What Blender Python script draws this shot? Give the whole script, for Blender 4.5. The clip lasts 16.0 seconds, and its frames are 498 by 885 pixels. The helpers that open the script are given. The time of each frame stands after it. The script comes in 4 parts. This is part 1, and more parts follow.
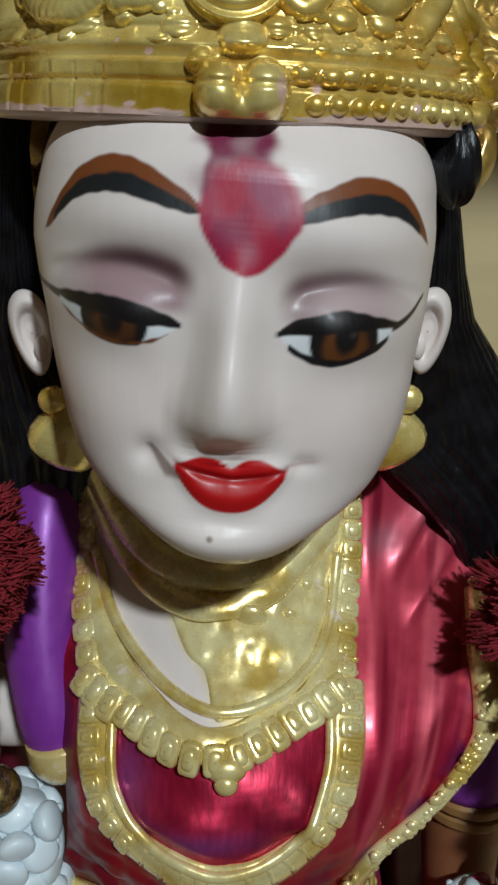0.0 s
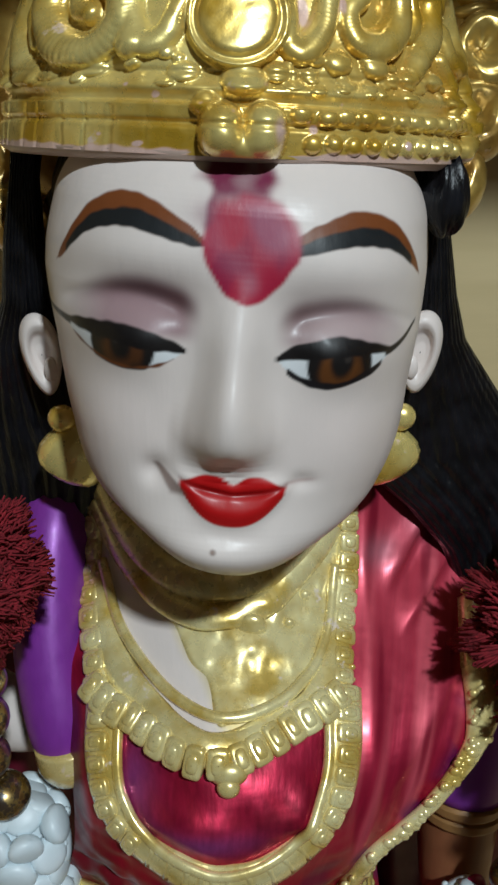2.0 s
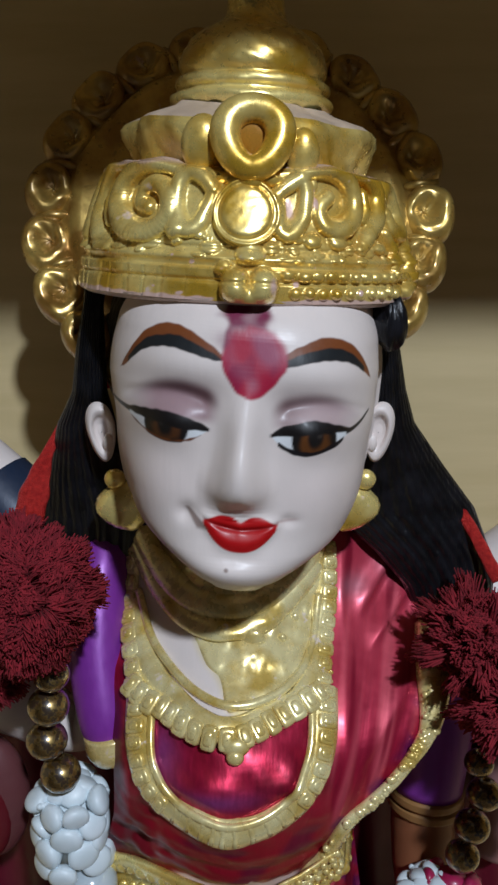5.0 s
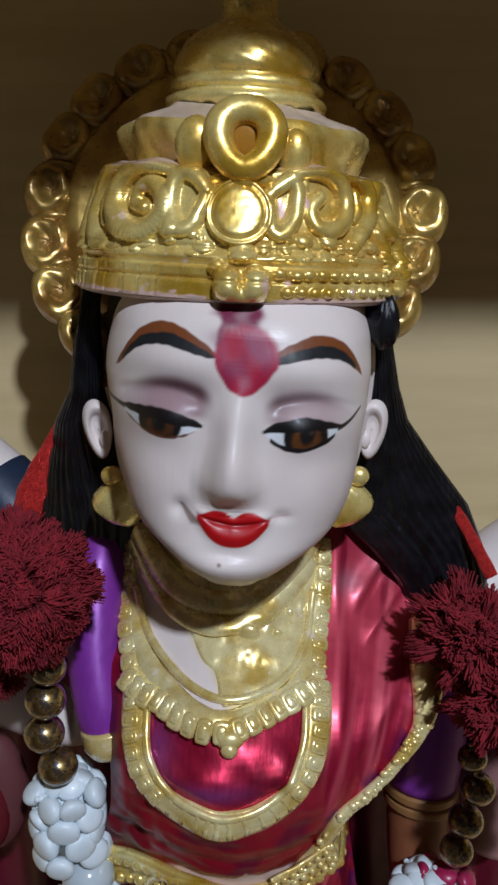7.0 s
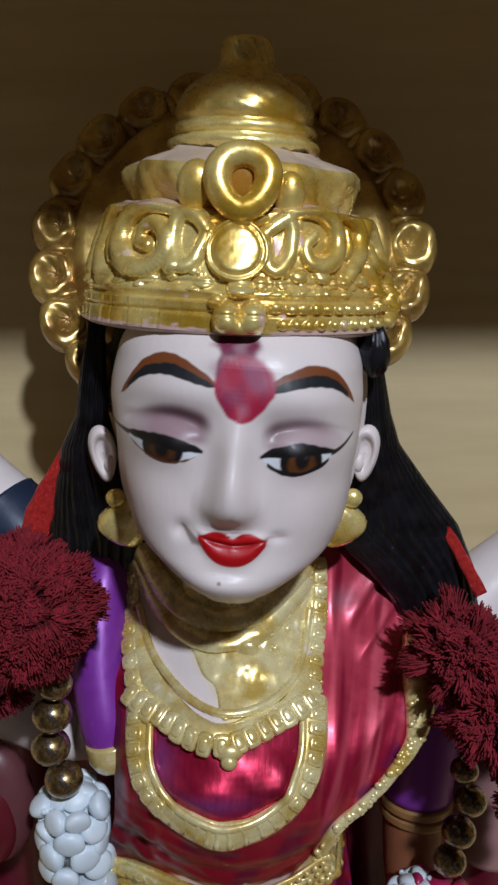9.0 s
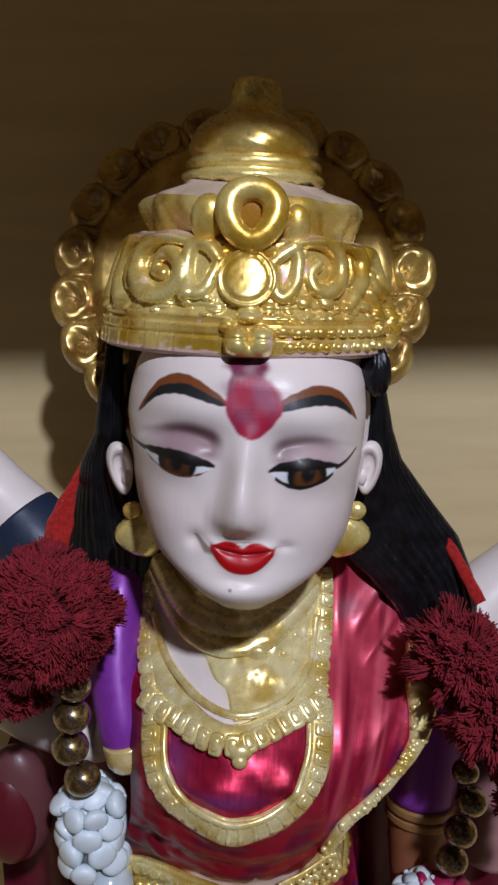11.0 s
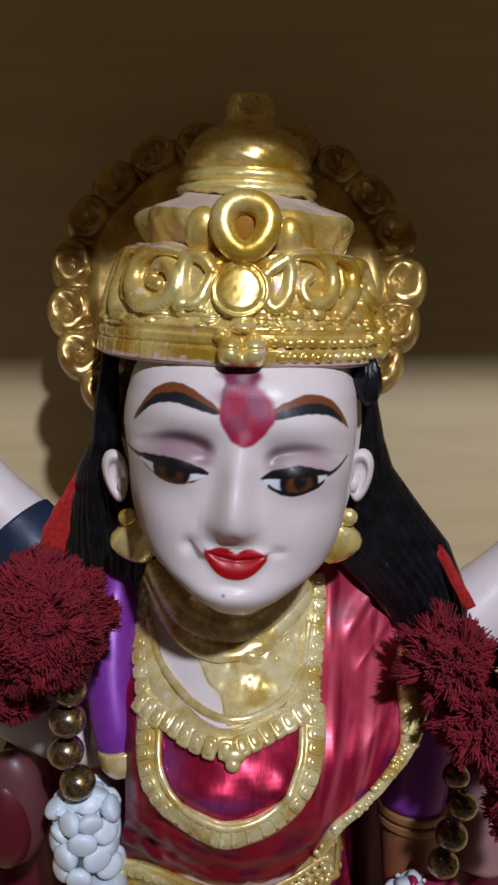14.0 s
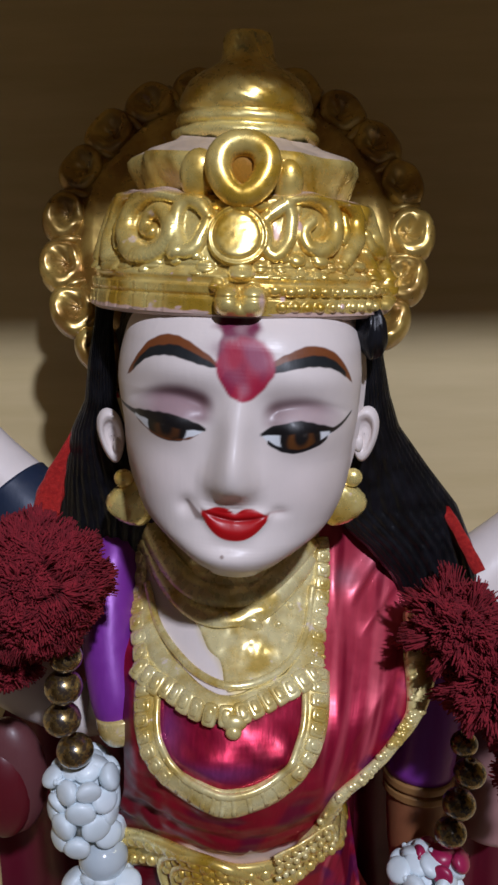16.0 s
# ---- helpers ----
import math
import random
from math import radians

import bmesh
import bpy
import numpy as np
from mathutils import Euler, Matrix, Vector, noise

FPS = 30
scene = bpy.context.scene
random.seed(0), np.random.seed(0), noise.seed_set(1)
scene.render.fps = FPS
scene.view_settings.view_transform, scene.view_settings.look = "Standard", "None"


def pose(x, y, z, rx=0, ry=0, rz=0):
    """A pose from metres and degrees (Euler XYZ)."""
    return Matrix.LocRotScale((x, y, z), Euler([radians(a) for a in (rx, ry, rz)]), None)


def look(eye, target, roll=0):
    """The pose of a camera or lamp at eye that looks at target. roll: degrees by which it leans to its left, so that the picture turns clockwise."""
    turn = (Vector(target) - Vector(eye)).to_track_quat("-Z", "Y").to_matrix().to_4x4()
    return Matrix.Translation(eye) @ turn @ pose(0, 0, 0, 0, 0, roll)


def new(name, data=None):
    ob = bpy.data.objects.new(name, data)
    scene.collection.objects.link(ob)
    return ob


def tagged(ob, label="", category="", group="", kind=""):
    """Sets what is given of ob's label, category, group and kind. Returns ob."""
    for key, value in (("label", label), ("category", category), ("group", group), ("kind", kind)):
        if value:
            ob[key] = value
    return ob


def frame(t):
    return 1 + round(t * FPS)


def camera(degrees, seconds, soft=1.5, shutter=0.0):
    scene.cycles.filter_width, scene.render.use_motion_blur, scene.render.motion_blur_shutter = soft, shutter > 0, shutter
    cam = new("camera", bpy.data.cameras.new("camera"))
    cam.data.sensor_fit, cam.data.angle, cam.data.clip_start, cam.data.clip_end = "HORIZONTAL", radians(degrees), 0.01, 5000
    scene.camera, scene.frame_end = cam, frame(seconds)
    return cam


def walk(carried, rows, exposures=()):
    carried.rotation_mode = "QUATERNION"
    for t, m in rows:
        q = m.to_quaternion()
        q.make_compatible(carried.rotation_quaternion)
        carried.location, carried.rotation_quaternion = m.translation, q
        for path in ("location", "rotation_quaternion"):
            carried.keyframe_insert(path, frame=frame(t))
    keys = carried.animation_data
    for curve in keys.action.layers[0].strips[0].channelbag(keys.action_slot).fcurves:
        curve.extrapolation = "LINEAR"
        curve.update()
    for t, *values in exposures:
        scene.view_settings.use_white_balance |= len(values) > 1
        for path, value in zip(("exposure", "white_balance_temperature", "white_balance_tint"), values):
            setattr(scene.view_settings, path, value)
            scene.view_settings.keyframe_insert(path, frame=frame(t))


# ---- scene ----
# Working unit: U metres; the shelf board's top is at height FLOOR of these units.
U, FLOOR = 0.00125, 110.0


def world(p):
    """Working units to metres."""
    p = np.asarray(p, float)
    return (p - np.array((0.0, 0.0, FLOOR))) * U


# ---- camera and walk ----
cam = camera(32.34, 16.0, soft=2.7)
PATH = [
    (0, (1.93, -3.52, 301.21), (-0.0126, 0.9405, -0.3396), -0.56),
    (0.5, (1.57, -3.79, 301.27), (-0.0162, 0.9409, -0.3383), -0.65),
    (1, (1.70, -3.96, 301.17), (-0.0135, 0.9414, -0.3370), -0.54),
    (1.5, (1.88, -4.76, 301.88), (-0.0099, 0.9417, -0.3363), -0.53),
    (2, (1.82, -7.29, 303.61), (-0.0117, 0.9436, -0.3309), -0.65),
    (2.5, (2.06, -11.61, 305.99), (-0.0176, 0.9467, -0.3215), -0.78),
    (3, (1.43, -18.01, 308.11), (-0.0225, 0.9528, -0.3029), -0.85),
    (3.5, (0.51, -26.65, 311.98), (-0.0143, 0.9577, -0.2874), -0.52),
    (5.8, (3.79, -44.65, 311.41), (-0.0228, 0.9724, -0.2320), -0.32),
    (6, (3.79, -42.53, 310.36), (-0.0190, 0.9712, -0.2375), -0.26),
    (6.5, (4.28, -45.16, 311.84), (-0.0221, 0.9705, -0.2400), -0.39),
    (7, (4.78, -44.44, 311.59), (-0.0277, 0.9702, -0.2407), -0.43),
    (7.5, (4.54, -49.05, 313.06), (-0.0193, 0.9736, -0.2274), -0.38),
    (8, (4.96, -49.00, 313.33), (-0.0220, 0.9743, -0.2240), -0.39),
    (8.5, (4.64, -49.24, 313.47), (-0.0252, 0.9743, -0.2238), -0.43),
    (9, (5.19, -50.46, 313.94), (-0.0273, 0.9752, -0.2195), -0.58),
    (9.5, (5.30, -50.97, 313.90), (-0.0309, 0.9754, -0.2183), -0.86),
    (10, (5.13, -52.32, 313.94), (-0.0318, 0.9760, -0.2154), -0.79),
    (10.2, (5.35, -56.45, 315.55), (-0.0391, 0.9771, -0.2089), -0.85),
    (12.5, (5.81, -59.45, 315.58), (-0.0391, 0.9801, -0.1947), -0.71),
    (13, (5.51, -58.86, 314.92), (-0.0366, 0.9811, -0.1898), -0.72),
    (13.5, (5.46, -58.91, 315.50), (-0.0368, 0.9802, -0.1947), -0.71),
    (14, (6.19, -61.13, 315.89), (-0.0348, 0.9810, -0.1907), -0.69),
    (14.5, (6.71, -57.73, 313.56), (-0.0273, 0.9803, -0.1958), -0.76),
    (15, (8.37, -48.83, 308.69), (-0.0278, 0.9732, -0.2284), -0.86),
    (15.5, (7.45, -54.48, 311.74), (-0.0385, 0.9729, -0.2279), -0.98),
    (16, (7.27, -55.79, 311.67), (-0.0440, 0.9748, -0.2185), -1.04),
]
walk(cam, [(t, look(world(e), world(np.add(e, np.multiply(w, 1000))), roll)) for t, e, w, roll in PATH],
     [(0, -0.04, 6350, -7), (3.5, -0.03, 6150, -9), (6, -0.03, 5950, 5), (7.5, -0.03, 5950, 3), (10, 0.03, 6050, 8), (12.5, 0.06, 6080, 12), (16, 0.0, 6080, 10)])

# ---- light ----
wd = bpy.data.worlds.new("room_air")
scene.world = wd
wd.use_nodes = True
wd.node_tree.nodes["Background"].inputs[0].default_value = (1.0, 0.86, 0.7, 1)
wd.node_tree.nodes["Background"].inputs[1].default_value = 0.001
bulb = bpy.data.lights.new("room_lamp", "POINT")
bulb.energy, bulb.shadow_soft_size, bulb.color = 47.5, 0.030, (0.98, 0.985, 1.12)
lamp = new("room_lamp", bulb)
LIGHT = Vector((0.34, -1.0, 0.86)).normalized()
lamp.location = Vector(world((0, 80, 285))) + LIGHT * 1.25
scene.view_settings.exposure = 0.0


# ---- materials ----
def material(name):
    m = bpy.data.materials.new(name)
    m.use_nodes = True
    nt = m.node_tree
    return m, nt, nt.nodes["Principled BSDF"]


def node(nt, kind, **kw):
    n = nt.nodes.new(kind)
    for k, v in kw.items():
        if k in n.inputs:
            n.inputs[k].default_value = v
    return n


def place(nt, stretch=(1, 1, 1)):
    """Object coordinates, stretched."""
    tc = nt.nodes.new("ShaderNodeTexCoord")
    mp = node(nt, "ShaderNodeMapping", Scale=stretch)
    nt.links.new(tc.outputs["Object"], mp.inputs["Vector"])
    return mp.outputs["Vector"]


def noise_node(nt, scale, detail=4, stretch=(1, 1, 1), rough=0.55):
    n = node(nt, "ShaderNodeTexNoise", Scale=scale, Detail=detail, Roughness=rough)
    nt.links.new(place(nt, stretch), n.inputs["Vector"])
    return n.outputs["Fac"]


def ramp(nt, src, stops):
    r = nt.nodes.new("ShaderNodeValToRGB")
    els = r.color_ramp.elements
    while len(els) < len(stops):
        els.new(0.5)
    for e, (p, c) in zip(els, stops):
        e.position, e.color = p, (*c, 1) if len(c) == 3 else c
    nt.links.new(src, r.inputs["Fac"])
    return r.outputs["Color"]


def grey(v):
    return (v, v, v)


def mixc(nt, fac, a, b, blend="MIX"):
    n = nt.nodes.new("ShaderNodeMix")
    n.data_type, n.blend_type = "RGBA", blend
    for sock, v in ((n.inputs[0], fac), (n.inputs[6], a), (n.inputs[7], b)):
        if isinstance(v, (int, float)):
            sock.default_value = v
        elif isinstance(v, tuple):
            sock.default_value = (*v, 1)
        else:
            nt.links.new(v, sock)
    return n.outputs[2]


def bump(nt, bsdf, src, strength, dist):
    b = node(nt, "ShaderNodeBump", Strength=strength, Distance=dist)
    nt.links.new(src, b.inputs["Height"])
    nt.links.new(b.outputs["Normal"], bsdf.inputs["Normal"])


def paint_material():
    """Hand paint on resin: colour from the paint attribute, its alpha says how metallic."""
    m, nt, b = material("painted_resin")
    at = nt.nodes.new("ShaderNodeAttribute")
    at.attribute_name = "paint"
    blot = ramp(nt, noise_node(nt, 110, 5), [(0.3, grey(0.86)), (0.7, grey(1.0))])
    col = mixc(nt, 0.5, at.outputs["Color"], blot, "MULTIPLY")
    fl = nt.nodes.new("ShaderNodeAttribute")
    fl.attribute_name = "flow"
    st = node(nt, "ShaderNodeTexNoise", Scale=700.0, Detail=4.0)
    nt.links.new(fl.outputs["Vector"], st.inputs["Vector"])
    streak = st.outputs["Fac"]
    sr = ramp(nt, streak, [(0.35, grey(0.35)), (0.65, grey(1.6))])
    brushed = mixc(nt, 0.45, col, sr, "MULTIPLY")
    col = mixc(nt, at.outputs["Alpha"], col, brushed)
    nt.links.new(col, b.inputs["Base Color"])
    nt.links.new(at.outputs["Alpha"], b.inputs["Metallic"])
    dull = ramp(nt, noise_node(nt, 300, 3), [(0.3, grey(0.34)), (0.7, grey(0.52))])
    nt.links.new(mixc(nt, at.outputs["Alpha"], dull, mixc(nt, 0.9, dull, grey(0.62), "MULTIPLY")), b.inputs["Roughness"])
    b.inputs["Specular IOR Level"].default_value = 0.32
    b.inputs["Coat Weight"].default_value = 0.1
    b.inputs["Coat Roughness"].default_value = 0.25
    bump(nt, b, streak, 0.12, 0.0004)
    return m


def gold_material(name, pale, deep, bare, metal, rough, wear, grain=160, coat=0.22):
    m, nt, b = material(name)
    tone = ramp(nt, noise_node(nt, grain, 5), [(0.38, deep), (0.60, pale)])
    worn = ramp(nt, noise_node(nt, grain * 2.1, 6, rough=0.65), [(wear, grey(0)), (wear + 0.05, grey(1))])
    at = nt.nodes.new("ShaderNodeAttribute")
    at.attribute_name = "paint"
    nt.links.new(mixc(nt, at.outputs["Alpha"], mixc(nt, worn, tone, bare), at.outputs["Color"]), b.inputs["Base Color"])
    kept = ramp(nt, at.outputs["Alpha"], [(0, grey(1)), (1, grey(0.25))])
    nt.links.new(mixc(nt, 1.0, ramp(nt, worn, [(0, grey(metal)), (1, grey(0.05))]), kept, "MULTIPLY"), b.inputs["Metallic"])
    nt.links.new(ramp(nt, noise_node(nt, 500, 4), [(0.3, grey(rough - 0.08)), (0.7, grey(rough + 0.12))]), b.inputs["Roughness"])
    b.inputs["Coat Weight"].default_value = 1.0
    b.inputs["Coat Roughness"].default_value = coat
    bump(nt, b, noise_node(nt, 420, 4), 0.16, 0.0005)
    return m


def hair_material():
    m, nt, b = material("black_hair_paint")
    nt.links.new(ramp(nt, noise_node(nt, 240, 4), [(0.4, (0.004, 0.004, 0.005)), (0.75, (0.012, 0.012, 0.016))]), b.inputs["Base Color"])
    b.inputs["Roughness"].default_value = 0.3
    b.inputs["Specular IOR Level"].default_value = 0.4
    bump(nt, b, noise_node(nt, 520, 5, (1, 1, 0.10)), 0.9, 0.0009)
    return m


def plain_material(name, a, b2, scale, rough, metal=0.0, relief=0.1, stretch=(1, 1, 1), coat=0.0, sheen=0.0):
    m, nt, b = material(name)
    nt.links.new(ramp(nt, noise_node(nt, scale, 5, stretch), [(0.3, a), (0.7, b2)]), b.inputs["Base Color"])
    b.inputs["Roughness"].default_value, b.inputs["Metallic"].default_value = rough, metal
    b.inputs["Coat Weight"].default_value, b.inputs["Sheen Weight"].default_value = coat, sheen
    bump(nt, b, noise_node(nt, scale * 3, 4, stretch), relief, 0.0006)
    return m


PAINT = paint_material()
GOLD = gold_material("crown_gold_paint", (0.97, 0.80, 0.29), (0.66, 0.40, 0.035), (0.70, 0.54, 0.44), 0.55, 0.28, 0.66, 70)
PALE = gold_material("necklace_gold_paint", (0.93, 0.82, 0.42), (0.66, 0.47, 0.11), (0.78, 0.66, 0.54), 0.34, 0.26, 0.64, 120, 0.15)
HAIR = hair_material()
OLD = gold_material("halo_gold_paint", (0.60, 0.42, 0.11), (0.30, 0.16, 0.03), (0.42, 0.28, 0.18), 0.65, 0.32, 0.66, 110)
BEAD = gold_material("bead_gold", (0.42, 0.29, 0.10), (0.20, 0.115, 0.03), (0.035, 0.02, 0.010), 0.9, 0.30, 0.49, 300)
WOOL = plain_material("maroon_wool", (0.13, 0.003, 0.009), (0.28, 0.010, 0.020), 500, 0.9, relief=0.3)
WHITE = plain_material("white_plastic", (0.66, 0.75, 0.79), (0.74, 0.81, 0.85), 200, 0.42, relief=0.03, coat=0.2)
PEARL = plain_material("pearl_white", (0.46, 0.53, 0.58), (0.53, 0.59, 0.63), 120, 0.16, relief=0.02, coat=0.6)
MAGENTA = plain_material("magenta_plastic", (0.30, 0.01, 0.06), (0.38, 0.02, 0.09), 200, 0.35, relief=0.03, coat=0.2)
RIBBON = plain_material("red_glitter_ribbon", (0.45, 0.01, 0.012), (0.75, 0.05, 0.04), 1100, 0.28, 0.5, 1.0)
BOARD = plain_material("light_wood_laminate", (0.54, 0.43, 0.222), (0.64, 0.515, 0.285), 14, 0.5, relief=0.05, stretch=(1, 1, 9))
PLASTER = plain_material("wall_plaster", (0.07, 0.056, 0.040), (0.09, 0.07, 0.05), 4, 0.9, relief=0.1)


# ---- shaping helpers ----
def spline(pts, n):
    """A Catmull-Rom curve through the points, n samples."""
    p = np.asarray(pts, float)
    p = np.vstack((2 * p[0] - p[1], p, 2 * p[-1] - p[-2]))
    out = []
    for s in np.linspace(0, len(p) - 3 - 1e-9, n):
        i, f = int(s), s - int(s)
        a, b, c, d = p[i:i + 4]
        out.append(0.5 * (2 * b + (c - a) * f + (2 * a - 5 * b + 4 * c - d) * f * f + (3 * b - a - 3 * c + d) * f ** 3))
    return np.array(out)


def lerp(x, xs, ys):
    return np.interp(x, xs, ys)


def step(x, a, b):
    t = np.clip((x - a) / (b - a), 0, 1)
    return t * t * (3 - 2 * t)


def bell(x, y, cx, cy, sx, sy):
    return np.exp(-((x - cx) / sx) ** 2 - ((y - cy) / sy) ** 2)


def wobble(x, y, seed, n=6, f=1.0):
    """A smooth random field about -1 to 1."""
    r = np.random.RandomState(seed)
    out = 0
    for i in range(n):
        a, w, ph = r.uniform(0, 6.28), f * r.uniform(0.5, 2.0), r.uniform(0, 6.28)
        out = out + np.sin((x * math.cos(a) + y * math.sin(a)) * w + ph)
    return out / n * 1.6


class Shape:
    """Gathers pieces (working units) into one mesh, with a paint colour at each vertex."""

    def __init__(self):
        self.v, self.f, self.c, self.m, self.n, self.w = [], [], [], [], 0, []

    def add(self, verts, faces, mat=0, color=(0.5, 0.5, 0.5, 0), flow=None):
        verts = np.asarray(verts, float).reshape(-1, 3)
        col = np.broadcast_to(np.asarray(color, float), (len(verts), 4)) if np.ndim(color) == 1 else np.asarray(color, float).reshape(-1, 4)
        self.v.append(verts)
        self.c.append(col)
        self.w.append(verts * (1, 1, 0.16) if flow is None else np.asarray(flow, float).reshape(-1, 3))
        self.f += [tuple(int(i) + self.n for i in q) for q in faces]
        self.m += [mat] * len(faces)
        self.n += len(verts)

    def grid(self, p, mat=0, color=(0.5, 0.5, 0.5, 0), wrap=False, flow=None):
        n, k = p.shape[:2]
        i, j = np.meshgrid(np.arange(n - 1), np.arange(k if wrap else k - 1), indexing="ij")
        j2 = (j + 1) % k
        q = np.stack((i * k + j, i * k + j2, (i + 1) * k + j2, (i + 1) * k + j), -1).reshape(-1, 4)
        self.add(p, q.tolist(), mat, color, flow)

    def tube(self, pts, rad, mat=0, color=(0.5, 0.5, 0.5, 0), sides=10, flat=1.0, out=(0, -1, 0), closed=False):
        """A swept tube; flat squeezes it along the direction out."""
        p = np.asarray(pts, float)
        r = np.broadcast_to(np.asarray(rad, float), (len(p),))
        t = np.gradient(p, axis=0)
        if closed:
            t = np.roll(p, -1, 0) - np.roll(p, 1, 0)
        t /= np.linalg.norm(t, axis=1)[:, None] + 1e-9
        o = np.broadcast_to(np.asarray(out, float), p.shape)
        o = o - (o * t).sum(1)[:, None] * t
        o = o / (np.linalg.norm(o, axis=1)[:, None] + 1e-9)
        s = np.cross(t, o)
        a = np.linspace(0, 2 * np.pi, sides, endpoint=False)
        ring = p[:, None] + r[:, None, None] * (np.cos(a)[None, :, None] * s[:, None] + flat * np.sin(a)[None, :, None] * o[:, None])
        if closed:
            ring = np.vstack((ring, ring[:1]))
        else:
            ring = np.vstack((np.broadcast_to(p[0], (1, sides, 3)), ring, np.broadcast_to(p[-1], (1, sides, 3))))
        self.grid(ring, mat, color, wrap=True)

    def ball(self, c, r, mat=0, color=(0.5, 0.5, 0.5, 0), k=12):
        r = np.broadcast_to(np.asarray(r, float), (3,))
        th, ph = np.meshgrid(np.linspace(0.001, np.pi - 0.001, k // 2 + 2), np.linspace(0, 2 * np.pi, k, endpoint=False), indexing="ij")
        p = np.stack((np.sin(th) * np.cos(ph), np.sin(th) * np.sin(ph), np.cos(th)), -1) * r + np.asarray(c, float)
        self.grid(p, mat, color, wrap=True)

    def block(self, c, r, mat=0, axis=(1, 0, 0), out=(0, -1, 0), power=0.42):
        """A rounded block: sizes along axis, out and across."""
        ax, o = np.asarray(axis, float), np.asarray(out, float)
        ax = ax / np.linalg.norm(ax)
        o = o - ax * (o @ ax)
        o /= np.linalg.norm(o)
        up = np.cross(ax, o)
        th, ph = np.meshgrid(np.linspace(-np.pi / 2 + 0.02, np.pi / 2 - 0.02, 9), np.linspace(0, 2 * np.pi, 16, endpoint=False), indexing="ij")
        f = lambda t: np.sign(t) * np.abs(t) ** power
        a, b, d = f(np.cos(th)) * f(np.cos(ph)) * r[0], f(np.sin(th)) * r[1], f(np.cos(th)) * f(np.sin(ph)) * r[2]
        self.grid(np.asarray(c, float) + a[..., None] * ax + b[..., None] * o + d[..., None] * up, mat, wrap=True)

    def lathe(self, prof, centre, mat=0, color=(0.5, 0.5, 0.5, 0), k=96, squash=1.0, shape=None):
        prof = np.asarray(prof, float)
        a = np.linspace(0, 2 * np.pi, k, endpoint=False)
        r = prof[:, 0][:, None] * np.ones(k)
        z = prof[:, 1][:, None] * np.ones(k)
        if shape:
            r, z = shape(r, z, a[None])
        p = np.stack((centre[0] + r * np.sin(a), centre[1] - r * squash * np.cos(a), z), -1)
        self.grid(p, mat, color, wrap=True)

    def turn(self, start, origin, angle):
        """Leans all pieces from number start on about the y axis (degrees, to the right)."""
        c, s = math.cos(radians(angle)), math.sin(radians(angle))
        for k in range(start, len(self.v)):
            d = self.v[k] - np.asarray(origin, float)
            self.v[k] = np.asarray(origin, float) + np.stack((d[:, 0] * c + d[:, 2] * s, d[:, 1], -d[:, 0] * s + d[:, 2] * c), -1)

    def mesh(self, name, mats, origin=(0, 0, FLOOR)):
        me = bpy.data.meshes.new(name)
        me.from_pydata(((np.vstack(self.v) - np.asarray(origin, float)) * U).tolist(), [], self.f)
        at = me.attributes.new("paint", "FLOAT_COLOR", "POINT")
        at.data.foreach_set("color", np.vstack(self.c).astype(np.float32).ravel())
        fl = me.attributes.new("flow", "FLOAT_VECTOR", "POINT")
        fl.data.foreach_set("vector", (np.vstack(self.w) * U).astype(np.float32).ravel())
        for m in mats:
            me.materials.append(m)
        me.polygons.foreach_set("material_index", np.array(self.m, np.int32))
        me.polygons.foreach_set("use_smooth", np.ones(len(self.f), bool))
        me.update()
        return me


def thing(name, shape, mats, origin, parent=None, label="", category="", **kw):
    """Links a Shape as one object whose origin stands at a point in working units."""
    ob = new(name, shape.mesh(name, mats, origin))
    at = Vector(world(origin))
    if parent:
        ob.parent = parent
        ob.location = at - parent.location
    else:
        ob.location = at
    return tagged(ob, label, category, **kw)


def slab(name, lo, hi, mat, bevel=0.6, **kw):
    """A board or wall between two corners."""
    bm = bmesh.new()
    bmesh.ops.create_cube(bm, size=1)
    lo, hi = world(lo), world(hi)
    for v in bm.verts:
        v.co = Vector([(a + b) / 2 + c * (b - a) for a, b, c in zip(lo, hi, v.co)])
    bmesh.ops.bevel(bm, geom=list(bm.edges), offset=bevel * U, segments=2, affect="EDGES")
    me = bpy.data.meshes.new(name)
    bm.to_mesh(me)
    bm.free()
    me.materials.append(mat)
    return tagged(new(name, me), kind="structure", **kw)


# ---- structure: an open wooden shrine box in a plain room ----
BACK = 146
slab("shelf_floor", (-260, 44, FLOOR - 16), (260, BACK, FLOOR), BOARD, label="light wooden shelf board under the statue")
slab("wall_back_panel", (-260, BACK, FLOOR - 16), (260, BACK + 14, 404), BOARD, label="light wood-grain panel behind the statue")
slab("wall_side_panel_1", (-276, -40, FLOOR - 16), (-260, BACK + 14, 404), BOARD, label="light wooden side panel")
slab("wall_side_panel_2", (260, -40, FLOOR - 16), (276, BACK + 14, 404), BOARD, label="light wooden side panel")
# unseen top panel; its front edge is placed to shade the upper back panel
EDGE = 1
slab("ceiling_panel", (-276, EDGE, 404), (276, BACK + 14, 420), BOARD, bevel=0.4, label="unseen light wooden top panel, added to shade the upper back panel")
slab("room_floor", (-1600, -2400, FLOOR - 36), (1600, 400, FLOOR - 16), PLASTER, label="plain floor")
slab("room_ceiling", (-1600, -2400, 1500), (1600, 400, 1520), PLASTER, label="plain ceiling")
